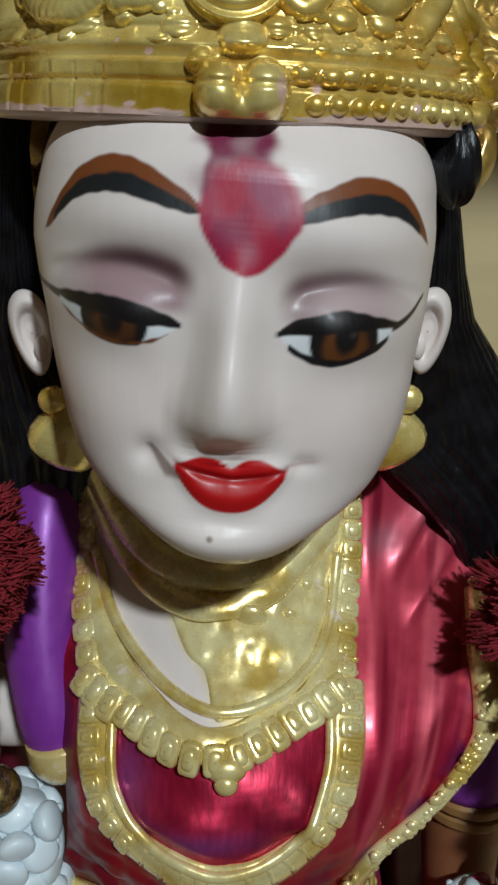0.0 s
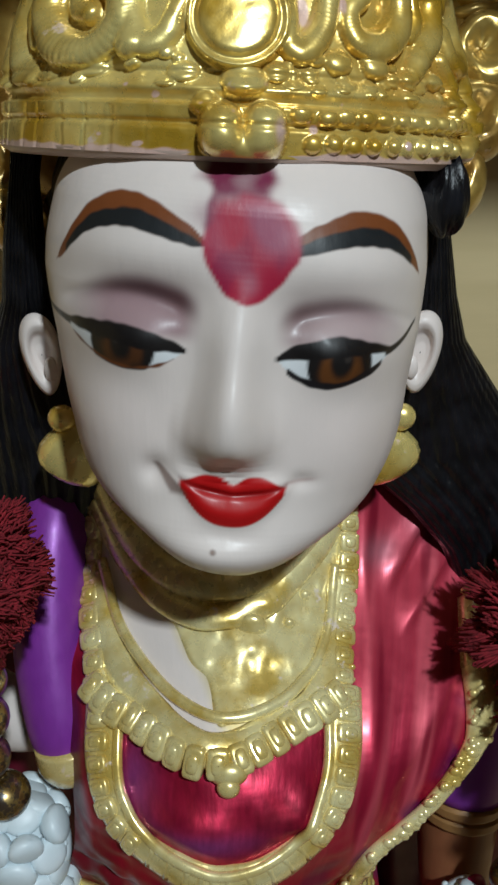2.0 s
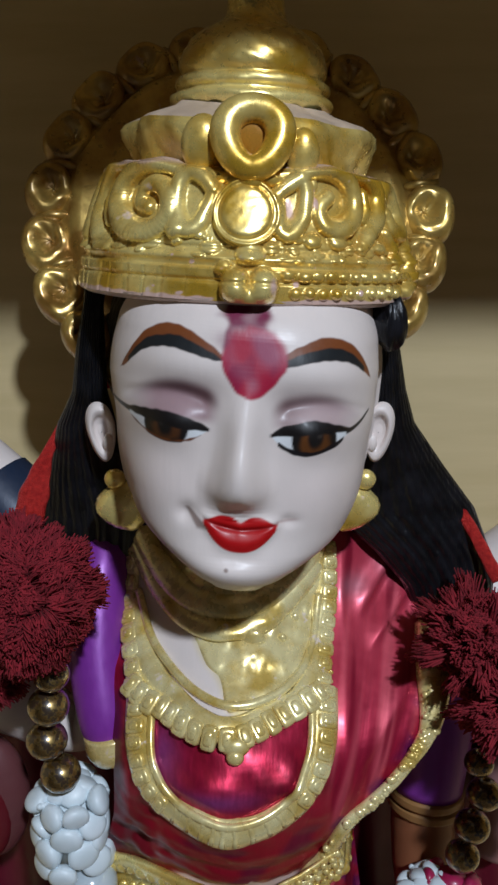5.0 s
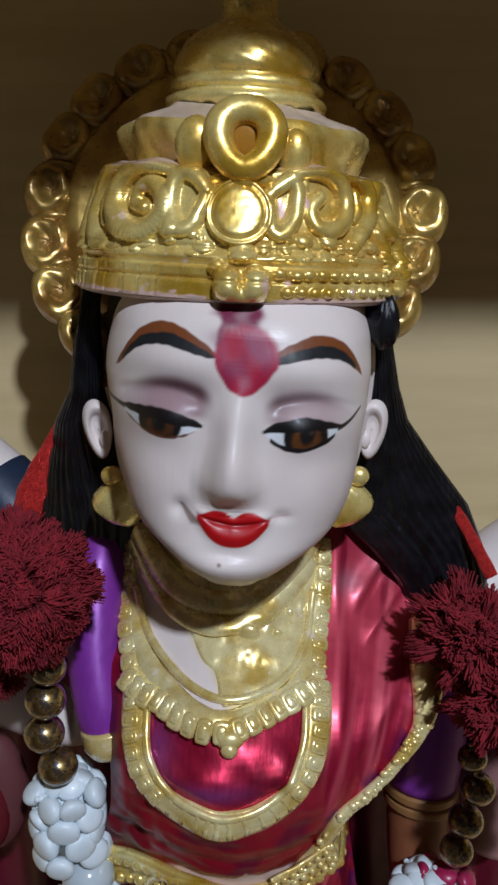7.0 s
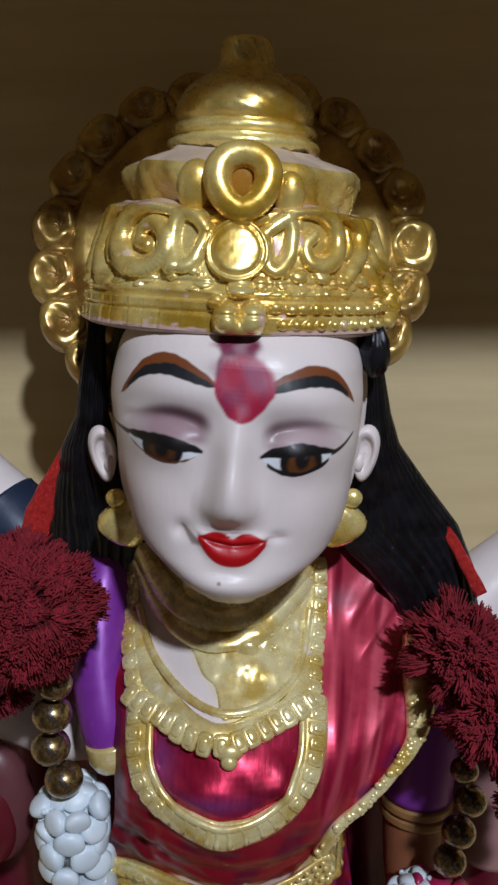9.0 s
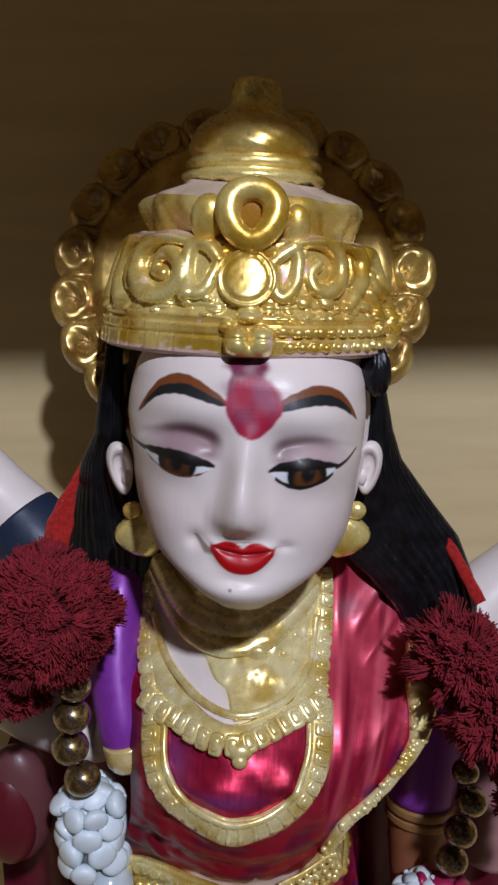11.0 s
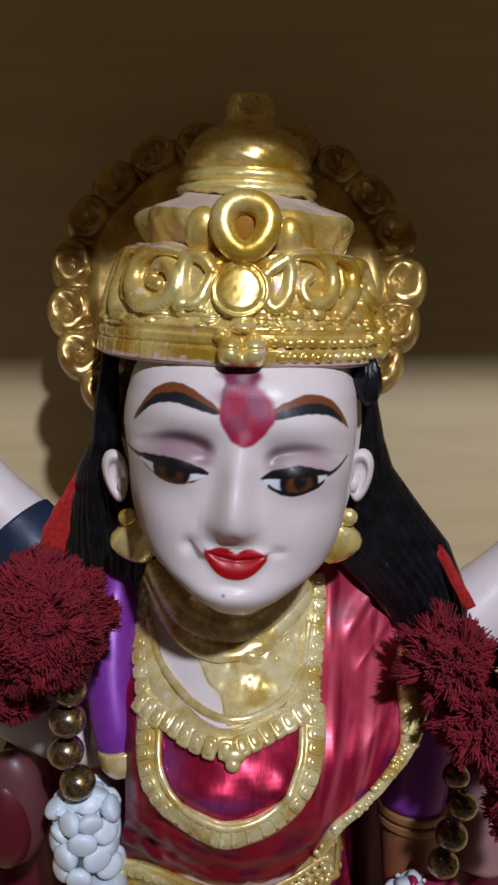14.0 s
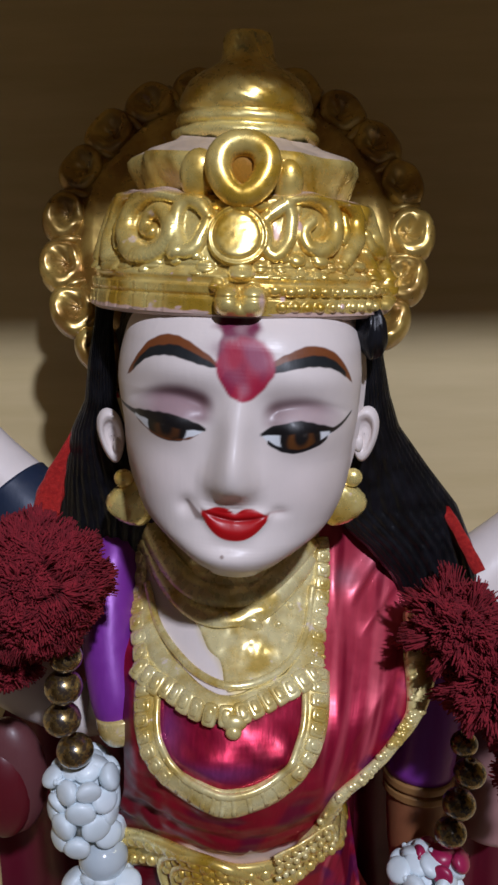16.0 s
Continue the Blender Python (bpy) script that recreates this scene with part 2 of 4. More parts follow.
for i, (lo, hi) in enumerate((((-1620, -2400, FLOOR - 16), (-1600, 400, 1500)), ((1600, -2400, FLOOR - 16), (1620, 400, 1500)),
                              ((-1600, -2420, FLOOR - 16), (1600, -2400, 1500)), ((-1600, 400, FLOOR - 16), (1600, 420, 1500)))):
    slab("room_wall_%d" % (i + 1), lo, hi, PLASTER, label="plain plaster wall")

# ---- the statue: one mesh ----
SKIN, RED, PURPLE = (0.79, 0.70, 0.655, 0.0), (0.42, 0.012, 0.05, 0.55), (0.22, 0.035, 0.33, 0.15)
NAVY, DARK = (0.02, 0.03, 0.06, 0.1), (0.03, 0.02, 0.03, 0)
statue = Shape()
P_, G_, L_, H_, O_ = range(5)
CH, SH = math.cos(radians(5.5)), math.sin(radians(5.5))


def head_point(u, y, v):
    """From the leaning head's own axes (u right, v up) to the statue's."""
    return np.stack((-0.8 + u * CH + v * SH, y, 281 - u * SH + v * CH), -1)


HV = [-19.9, -18.8, -16.8, -14.5, -12, -8, -4, 0, 6, 12, 18, 24, 27]
HW = [3.2, 5.6, 8.8, 12.6, 16.4, 18.6, 19.8, 20.4, 20.9, 20.9, 19.8, 16, 13]
HF = [74, 70.5, 68.3, 67.4, 68.3, 68.8, 69, 69, 68.9, 68.9, 70.2, 75, 78]
HS = [76, 77, 80, 83, 86, 88, 89.5, 90, 90.5, 91, 91, 91, 91]


def smooth_table(v, ys):
    w = np.linspace(-1.5, 1.5, 7)
    return sum(np.interp(v + d, HV, ys) for d in w) / 7


def nose_shape(a, v):
    """A narrow bridge, a round tip and two wings, melted together."""
    q = v + 3.4
    tip = 3.3 * np.clip(1 - (a / 3.7) ** 2 - (q / np.where(q < 0, 3.3, 7.5)) ** 2, 0, 1) ** 0.62
    p = v + 4.0
    wing = 1.25 * np.sqrt(np.clip(1 - ((a - 2.6) / 2.3) ** 2 - (p / np.where(p < 0, 2.0, 4.2)) ** 2, 0, 1))
    fall = np.clip(1 - (np.minimum(q, 0) / 3.2) ** 2, 0, 1) ** 0.7
    ridge = sum(lerp(v + d, [-8, -3.4, 0, 4, 8, 12], [0.8, 2.9, 3.3, 2.9, 1.7, 0]) for d in (-1.5, -0.7, 0, 0.7, 1.5)) / 5 * fall
    wide = lerp(v, [-4, -1, 4, 9], [2.7, 2.3, 2.1, 2.6])
    bridge = ridge * np.exp(-(a / wide) ** 2)
    return (tip ** 2.4 + wing ** 2.4 + bridge ** 2.4 + 1e-6) ** (1 / 2.4) * 1.08


def relief(u, v):
    """How far the features stand out of the plain head."""
    a = np.abs(u - 0.2)
    h = 0
    nose = sum(nose_shape(np.abs(u - 0.1 + du), v + dv) for du in (-0.8, -0.3, 0.3, 0.8) for dv in (-1.3, -0.65, 0, 0.65, 1.3)) / 20
    h = h + nose + 0.6 * bell(a, v, 0, -1.0, 4.2, 4.0)
    h = h - 0.85 * bell(a, v, 8.5, 8.6, 6.5, 2.6) - 0.5 * bell(a, v, 5.0, 5.0, 2.4, 3.8)
    h = h + 1.6 * bell(a, v, 10.2, 5.0, 5.8, 3.4)
    lid = 8.2 - 0.035 * (a - 10.5) ** 2
    h = h - 0.42 * np.exp(-((v - lid - 0.5) / 0.9) ** 2) * step(a, 3.5, 6) * (1 - step(a, 16, 18.5))
    h = h + 0.7 * bell(a, v, 10, 13, 7, 3.0)
    h = h + 1.1 * bell(a, v, 12, -4.5, 6, 5.5) + 1.2 * bell(u, v, 0, -16.2, 5.5, 3.6)
    c = np.abs(u - 0.9)
    top = -7.3 - 0.9 * np.exp(-(c / 0.9) ** 2) - 0.9 * step(c, 2.4, 5.2)
    low = -12.3 + 3.7 * (c / 5.2) ** 2.4
    line = -9.2 + 1.4 * (c / 5.4) ** 2
    inside = 1 - step(c, 2.6, 6.4)
    h = h + 0.55 * inside * np.exp(-((v - (top + line) / 2 - 0.1) / 1.05) ** 2) + 0.8 * inside * np.exp(-((v - (low + line) / 2) / 1.35) ** 2)
    h = h - 0.35 * inside * np.exp(-((v - line) / 0.35) ** 2)
    h = h - 0.8 * bell(u, v, -6.7, -7.6, 1.3, 1.4) - 0.4 * bell(u, v, 7.4, -7.6, 1.6, 0.9)
    h = h - 0.5 * bell(u, v, 0.4, -13.4, 4, 1.1) - 0.45 * bell(u, v, 0.3, -5.6, 1.0, 1.2)
    return h


def head_paint(u, v):
    col = np.empty(u.shape + (4,))
    col[:] = SKIN
    a = np.abs(u - 0.2)

    def lay(mask, c):
        m = np.clip(mask, 0, 1)[..., None]
        col[:] = col * (1 - m) + np.array((*c, 0.0)) * m

    def inside(d, soft=0.16):
        return step(d, -soft, soft)

    rag = wobble(u, v, 3, 8, 2.2) * 0.12
    # airbrushed eyelids, darkest in the crease towards the nose
    for side in (-1, 1):
        t = (u - 0.2) * side
        crease = (10.0 if side < 0 else 9.6) - 0.05 * (t - 9.2) ** 2
        along = step(t, 3.0, 5.6) * (1 - step(t, 11.5, 18))
        lay(0.16 * bell(t, v, 8.5, 10.0, 5.0, 1.8), (0.30, 0.17, 0.165))
        lay((0.82 if side < 0 else 0.62) * step(v, 4.6, 6.2) * (1 - step(v, crease - 0.8, crease + 1.2)) * along, (0.28, 0.15, 0.175))
        lay((0.85 if side < 0 else 0.55) * np.exp(-((v - crease + 0.4) / 1.0) ** 2) * along * (1 - 0.4 * step(t, 8, 14)), (0.085, 0.035, 0.042))
        # shading beside the nose, put into the paint at the inner eye corner
        lay(0.4 * bell(t, v, 5.4, 7.6, 1.8, 2.4), (0.15, 0.07, 0.07))
    lay(0.07 * bell(a, v, 11, -3, 6, 5), (0.80, 0.42, 0.40))
    # eyes
    for side in (-1, 1):
        s = (u - 0.2) * side
        s0, s1 = (4.8, 16.6) if side < 0 else (3.8, 14.5)
        q = np.clip((s - s0) / (s1 - s0), 0, 1)
        upper = 4.3 + 0.9 * q + (1.0 if side > 0 else 0.6) * np.sin(np.pi * q) ** 0.8
        lower = 4.4 + 0.7 * q - (2.7 if side > 0 else 2.4) * np.sin(np.pi * q ** 0.9) ** 0.75
        span = inside(s - s0) * inside(s1 - s)
        lay(inside(upper - v) * inside(v - lower) * span, (0.80, 0.82, 0.84))
        ci = 10.5 if side < 0 else 9.6
        disc = 3.05 - np.hypot(s - ci, (v - 4.2) * 0.95)
        within = inside(upper + 0.4 - v) * inside(v - lower + 0.25) * span
        lay(inside(disc + rag) * within, (0.012, 0.010, 0.010))
        lay(inside(1.9 - np.hypot(s - ci, v - 3.7) + rag * 3, 0.5) * inside(np.hypot((s - ci - 0.1) * 1.1, (v - 4.6) * 0.7) - 1.15 + rag, 0.4) * within, (0.085, 0.032, 0.012) if side < 0 else (0.13, 0.046, 0.012))
        lay(inside(0.5 - np.hypot((s - ci - 0.6) * 1.5, v - 4.9)) * 0.6 * within, (0.05, 0.04, 0.035))
        thick = 0.28 + 0.62 * np.sin(np.pi * q ** 0.8)
        lay(inside(thick + rag - np.abs(v - upper)) * inside(s - s0 + 0.2) * inside(s1 + 0.2 - s), (0.010, 0.008, 0.008))
        e = s - s1
        flick = 5.2 + (0.30 * e + 0.14 * e ** 2 if side > 0 else 0.12 * e)
        lay(inside(0.36 - 0.05 * e - np.abs(v - flick)) * inside(e + 0.5) * inside(3.0 - e), (0.012, 0.009, 0.009))
        under = 0.32 if side > 0 else 0.12
        lay(inside(under + rag - np.abs(v - lower)) * inside(s - s0 - 0.9) * inside(s1 - 0.8 - s), (0.012, 0.010, 0.012) if side > 0 else (0.16, 0.05, 0.015))
        # brows: brown above, black below
        wide = 14.3 if side < 0 else 13.2
        qb = np.clip((s - 3.6) / wide, 0, 1)
        mid = sum(lerp(s + d, [2.0, 3.4, 6, 9, 11.5, 14, 15.6, 17.2, 19], [13.1, 13.7, 14.8, 15.9, 16.2, 15.4, 14.1, 11.7, 8.6]) for d in (-1.4, -0.7, 0, 0.7, 1.4)) / 5 + 0.1
        half = 1.35 * np.sin(np.pi * np.clip(qb, 0.0, 1)) ** 0.55 + 0.12
        lay(inside(half + rag - np.abs(v - mid - 0.1)) * inside(s - 3.4) * inside(wide + 3.8 - s), (0.20, 0.06, 0.018))
        dark = mid - half * 0.45
        lay(inside(half * 0.55 + rag - np.abs(v - dark)) * inside(s - 3.4) * inside(wide + 2.6 - s), (0.016, 0.018, 0.020))
    # forehead mark with a smeared tail up to the crown
    vein = wobble(u, v, 32, 7, 0.8)
    tail = inside(3.0 + 0.9 * wobble(u, v, 33, 7, 1.6) - np.abs(u + 0.4 + 0.16 * (v - 17)), 0.7) * inside(v - 13, 0.6)
    lay(tail * np.clip(0.95 + 0.3 * wobble(u, v, 35, 7, 1.8), 0.7, 1), (0.19, 0.018, 0.06))
    lay(0.6 * bell(u, v, -3.0, 16.4, 1.6, 1.2), (0.30, 0.14, 0.18))
    drop = 4.35 - np.hypot((u - 0.7) * lerp(v, [9, 13], [1.25, 1.0]), (v - 14.1) * lerp(v, [9, 14, 18], [0.86, 0.9, 1.1])) + rag * 1.6
    lay(inside(drop + 0.5 * wobble(u, v, 36, 6, 1.2) * step(v, 12, 15), 0.25 + 0.6 * step(v, 14, 17)), (0.40, 0.014, 0.05))
    lay(inside(drop - 0.5, 1.2) * step(v, 10.5, 13) * np.clip(0.5 + 0.6 * vein, 0, 0.8), (0.33, 0.10, 0.17))
    lay(0.5 * inside(drop, 0.6) * step(wobble(u * 1.3, v, 34, 7, 1.1), 0.2, 0.7), (0.24, 0.02, 0.07))
    lay(0.25 * inside(0.8 - np.hypot(u - 0.9, v - 10.7), 0.6), (0.50, 0.28, 0.36))
    # lips
    c = np.abs(u - 0.9)
    top = -7.3 - 0.9 * np.exp(-(c / 0.9) ** 2) - 0.9 * step(c, 2.4, 5.2)
    low = -12.3 + 3.7 * (c / 5.2) ** 2.4
    lay(inside(top + 0.1 - v) * inside(v - low) * inside(5.2 + rag * 2 - c), (0.46, 0.004, 0.007))
    line = -9.2 + 1.4 * (c / 5.4) ** 2
    lay(0.6 * inside(0.16 - np.abs(v - line), 0.2) * inside(5.2 - c), (0.15, 0.004, 0.006))
    # shade of the mouth-corner creases laid into the paint: dark wedge, thin line
    f = np.clip((-6.9 - v) / 2.5, 0, 1)
    lay(0.75 * inside(0.30 + 0.55 * f - np.abs(u + 6.6 - 2.3 * f), 0.3) * inside(-6.8 - v, 0.3) * inside(v + 9.6, 0.4), (0.16, 0.085, 0.065))
    lay(0.45 * inside(0.16 - np.abs(v + 7.7 - 0.16 * (u - 6.5)), 0.25) * inside(u - 5.6, 0.5) * inside(8.6 - u, 0.8), (0.40, 0.20, 0.18))
    lay(0.85 * inside(0.28 - np.hypot(u + 0.5, v + 14.7)), (0.25, 0.17, 0.14))
    return col


def build_head():
    vs = np.concatenate((np.linspace(-19.9, -16, 40), np.linspace(-16, 19, 330)[1:], np.linspace(19, 27, 20)[1:]))
    au = np.linspace(-1, 1, 380)
    ang = au * radians(118)
    v, an = np.meshgrid(vs, ang, indexing="ij")
    w, f, s = smooth_table(v, HW), smooth_table(v, HF), smooth_table(v, HS)
    p = 2 / 2.45
    u = w * np.sign(np.sin(an)) * np.abs(np.sin(an)) ** p
    k = np.clip(-u / w, 0, 1) ** 2
    u = u * (1 - 0.10 * k * lerp(v, [-20, -14, -6, 2, 9], [0.6, 1, 1, 0.5, 0]))
    k = np.clip(u / w, 0, 1) ** 2
    u = u * (1 - 0.055 * k * lerp(v, [-14, -6, 0, 14, 22], [0, 0.4, 1, 1, 0.6]))
    u = u + 1.1 * step(-v, 9, 20) - 0.25 * np.clip(-u / w, 0, 1) ** 2 * step(v, 2, 10)
    cosn = np.cos(an)
    y = s - (s - f) * np.sign(cosn) * np.abs(cosn) ** p
    u = np.where(cosn < 0, np.sign(an) * w * (1 - 0.15 * cosn ** 2), u)
    front = step(cosn, 0.05, 0.3)
    y = y - relief(u, v) * front
    statue.grid(head_point(u, y, v), P_, head_paint(u, v))
    # underside of the chin
    rim = np.stack((u[0], y[0], v[0]), -1)
    rings = []
    for k in np.linspace(0, 1, 14):
        cen = np.array((1.2, 96, -17.0))
        q = rim * (1 - k) + (cen + (rim - cen) * 0.2) * k
        rings.append(head_point(q[:, 0], q[:, 1], q[:, 2]))
    statue.grid(np.array(rings), P_, SKIN)


build_head()


def build_ears():
    b, q = np.meshgrid(np.linspace(0, 2 * np.pi, 48, endpoint=False), np.linspace(0, 1, 32), indexing="xy")
    for side, cx, cz in ((-1, -23.8, 280.1), (1, 20.9, 280.0)):
        # a rounded shell: broad above, narrow at the lobe, with a rolled rim and a shallow hollow
        rho = np.interp(q, [0, 0.74, 1], [0.02, 1, 0.8])
        rise = np.interp(q, [0, 0.18, 0.34, 0.46, 0.56, 0.66, 0.74, 0.88, 1.0], [0.3, 0.2, 0.5, 1.3, 1.6, 1.3, 0.2, -1.2, -2.0])
        rise = np.where(rise > 0.3, 0.3 + (rise - 0.3) * (0.75 + 0.25 * np.sin(b)), rise)
        dz = 5.0 * rho * np.sin(b)
        dx = (2.35 + 0.5 * np.sin(b)) * rho * np.cos(b) + side * 0.10 * dz
        statue.grid(np.stack((cx + dx - side * 0.3 * rise, 91.8 - rise, cz + dz), -1), P_, SKIN, wrap=True)
        statue.ball((cx - side * 1.2, 91.0, cz - 1.6), (0.9, 0.8, 1.5), P_, SKIN, 14)
        # earring: a small stud and a shell-shaped drop with ribs
        statue.ball((cx - side * 2.2, 90.0, cz - 7.4), (1.8, 1.4, 1.7), G_, k=14)
        th, ph = np.meshgrid(np.linspace(0.02, np.pi - 0.02, 26), np.linspace(0, 2 * np.pi, 40, endpoint=False), indexing="ij")
        rr = 1 + 0.03 * np.cos(ph * 14) + 0.015 * np.cos(th * 22)
        tw = radians(28) * side
        fan = 0.72 + 0.28 * step(-np.cos(th), -0.9, 0.5)
        dx, dy, dz = 4.5 * fan * rr * np.sin(th) * np.cos(ph), 2.4 * rr * np.sin(th) * np.sin(ph), 4.9 * np.cos(th)
        dz = np.where(dz < -2.8, -2.8 + (dz + 2.8) * 0.5, dz)
        px, pz = dx * math.cos(tw) - dz * math.sin(tw), dx * math.sin(tw) + dz * math.cos(tw)
        statue.grid(np.stack((cx - (4.2 if side > 0 else -3.2) + px, 91.0 + dy, cz - 12.2 + pz), -1), G_, wrap=True)


build_ears()

# torso: front sheet with its drapes
TZ = [150, 175, 190, 197, 205, 210, 215, 220, 225, 230, 235, 240, 245, 250, 255, 265]
TY = [78, 79, 80, 80, 78.5, 76, 73, 71, 70, 70.8, 74, 80, 87, 90.5, 92.5, 96]
EDGE_Z = [172, 203, 208, 216, 220, 225, 230, 236, 247, 258, 266]
EDGE_X = [20, 16, 13.4, 16.2, 21, 26.3, 30.5, 32.0, 34, 31, 24]
NECK_X = [-26, -20, -16.6, -10.7, -4.7, 0.9, 6.6, 10.3, 12.2, 20]
NECK_Z = [262, 247.7, 243.9, 240.5, 238.8, 238.7, 239.8, 242.6, 248, 262]


def torso_y(x, z):
    q = ((x + 2.5) / 14) ** 2
    y = sum(lerp(z + d, TZ, TY) for d in np.linspace(-5, 5, 11)) / 11 + 8.5 * q / (1 + 0.35 * q)
    ang = np.arctan2(x + 2, z - 150)
    drape = step(x, 13.2, 16.5) * step(z, 203, 216) + step(224 - z, 0, 9) * step(z, 198, 207)
    # two tucked folds below the shoulder, creased silk inside the necklace, hammered chest plate
    for ax, az, bx, bz, h, w in ((18.6, 245.6, 25.0, 253.6, 1.8, 1.4), (20.0, 241.2, 27.0, 247.6, 1.9, 1.6), (17.0, 226.0, 26.0, 236.0, 0.5, 1.6)):
        ln = math.hypot(bx - ax, bz - az)
        tx, tz = (bx - ax) / ln, (bz - az) / ln
        along, off = (x - ax) * tx + (z - az) * tz, -(x - ax) * tz + (z - az) * tx
        y = y - h * step(along, -1, 5) * (1 - step(along, ln - 1, ln + 5)) * np.where(off > 0, np.exp(-(off / (w * 1.6)) ** 2), np.exp(-(off / (w * 0.7)) ** 2))
    silk = step(x, -16, -13) * step(10 - x, 0, 3) * step(z, 224, 228) * step(240 - z, 0, 3)
    y = y + silk * (1.2 * wobble(x * 1.1 + z * 0.5, z * 0.9 - x * 0.5, 71, 6, 0.42) + 0.16 * wobble(x + z * 0.6, z - x * 0.6, 72, 6, 1.1))
    waist = step(223 - z, 0, 4) * step(z, 204, 208) * step(14 - x, 0, 3)
    y = y + waist * (0.8 * wobble(x, z * 1.6, 73, 6, 0.4) + 0.14 * wobble(x * 0.7, z * 1.5, 74, 6, 1.2))
    y = y + 0.45 * waist * step(-11 - x, 0, 4) * wobble(x * 1.2 + z * 0.5, z - x * 0.4, 78, 6, 0.8)
    y = y + 0.5 * step(x, -9, -4) * step(12 - x, 0, 3) * step(z, 239.5, 241) * (1 - step(z, 248, 250)) * wobble(x, z, 75, 7, 1.0)
    y = y - np.clip(drape, 0, 1) * (1.3 + (0.26 * np.sin(ang * 44 + 2.6 * wobble(x, z, 5, 5, 0.12)) + 0.07 * np.sin(ang * 150 + 3.5 * wobble(x, z, 6, 5, 0.2))) * (0.2 + 0.8 * step(x, 13, 18)))
    return y + 9 * step(x - lerp(z, EDGE_Z, EDGE_X), 0.2, 2.2) + 4 * step(-19.5 - x, 0, 5) * step(z, 212, 224) * (1 - step(z, 232, 240))


def torso_paint(x, z):
    col = np.empty(x.shape + (4,))
    col[:] = RED

    def lay(mask, c):
        m = np.clip(mask, 0, 1)[..., None]
        col[:] = col * (1 - m) + np.array(c) * m

    ang, far = np.arctan2(x + 2, z - 150) * 90, np.hypot(x + 2, z - 150)
    front = step(14 - x, 0, 2)
    lay(0.75 * step(wobble(x, z * 1.5, 11, 7, 0.4), -0.5, 0.7) * front, (0.20, 0.005, 0.02, 0.5))
    lay(0.7 * step(wobble(x + z * 0.7, z * 1.4, 13, 7, 0.7), 0.1, 0.8) * front, (0.56, 0.02, 0.06, 0.6))
    # shoulder cloth: rosy brush strokes that fan out from the waist, greyed in two patches
    side = 1 - front
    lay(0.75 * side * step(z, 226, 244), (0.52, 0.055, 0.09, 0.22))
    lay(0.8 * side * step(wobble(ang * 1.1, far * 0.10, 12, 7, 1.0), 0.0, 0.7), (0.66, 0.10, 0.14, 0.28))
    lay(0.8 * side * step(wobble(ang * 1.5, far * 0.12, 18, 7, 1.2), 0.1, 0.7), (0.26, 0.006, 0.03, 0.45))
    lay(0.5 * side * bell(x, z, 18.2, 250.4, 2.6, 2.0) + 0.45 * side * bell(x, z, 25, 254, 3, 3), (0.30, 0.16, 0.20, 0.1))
    # plum blots along the outer edge, fading out higher up
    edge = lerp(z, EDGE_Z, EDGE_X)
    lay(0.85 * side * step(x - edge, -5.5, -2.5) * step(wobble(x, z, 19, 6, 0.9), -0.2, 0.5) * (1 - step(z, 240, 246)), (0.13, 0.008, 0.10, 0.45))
    # darker, less metallic red towards the waist
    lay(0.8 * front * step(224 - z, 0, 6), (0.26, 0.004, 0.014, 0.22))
    # mauve sheen painted into the blouse as highlights, and dark plum blots along the waist
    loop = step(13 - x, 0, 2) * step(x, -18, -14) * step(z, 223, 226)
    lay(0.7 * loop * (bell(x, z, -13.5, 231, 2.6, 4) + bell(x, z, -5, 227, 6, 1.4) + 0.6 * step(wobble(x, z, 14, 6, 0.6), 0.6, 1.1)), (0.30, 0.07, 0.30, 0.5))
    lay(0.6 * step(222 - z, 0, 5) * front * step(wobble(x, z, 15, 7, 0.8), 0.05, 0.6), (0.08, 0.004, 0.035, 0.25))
    lay(0.95 * (step(bell(x, z, -15.6, 238.4, 1.6, 3.0), 0.3, 0.5) + step(bell(x, z, 9.6, 238.8, 1.2, 2.6), 0.3, 0.5)) * step(z, 232, 234), (0.70, 0.60, 0.58, 0))
    nz = lerp(x, NECK_X, NECK_Z)
    skin = step(z - nz, -2.0, -1.6) * step(x, -20.6, -20.2) * step(13.4 - x, 0, 0.4)
    lay(skin, SKIN)
    lay(0.94 * skin * step(x + 0.9 * (z - 244) - 1.5 * wobble(x, z, 16, 6, 0.5), -9.5, -6.0), (0.84, 0.70, 0.32, 0.2))
    lay(0.25 * skin * step(x, -6, -2) * step(wobble(x, z, 17, 7, 1.3), 0.1, 0.8), (0.56, 0.40, 0.10, 0.14))
    # dark matte red towards the left flank
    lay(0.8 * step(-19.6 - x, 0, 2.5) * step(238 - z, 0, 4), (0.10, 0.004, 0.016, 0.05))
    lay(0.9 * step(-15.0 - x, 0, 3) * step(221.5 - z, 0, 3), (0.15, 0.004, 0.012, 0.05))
    # bare white resin left along the ragged hem
    hem = 207.2 + 0.7 * wobble(x, z * 0, 81, 6, 1.1) + 2.0 * bell(x, z * 0, 0.2, 0, 0.8, 1)
    lay(0.9 * step(hem - z, 0, 0.4) * step(x, -14, -11) * step(9 - x, 0, 2), (0.66, 0.52, 0.46, 0))
    return col


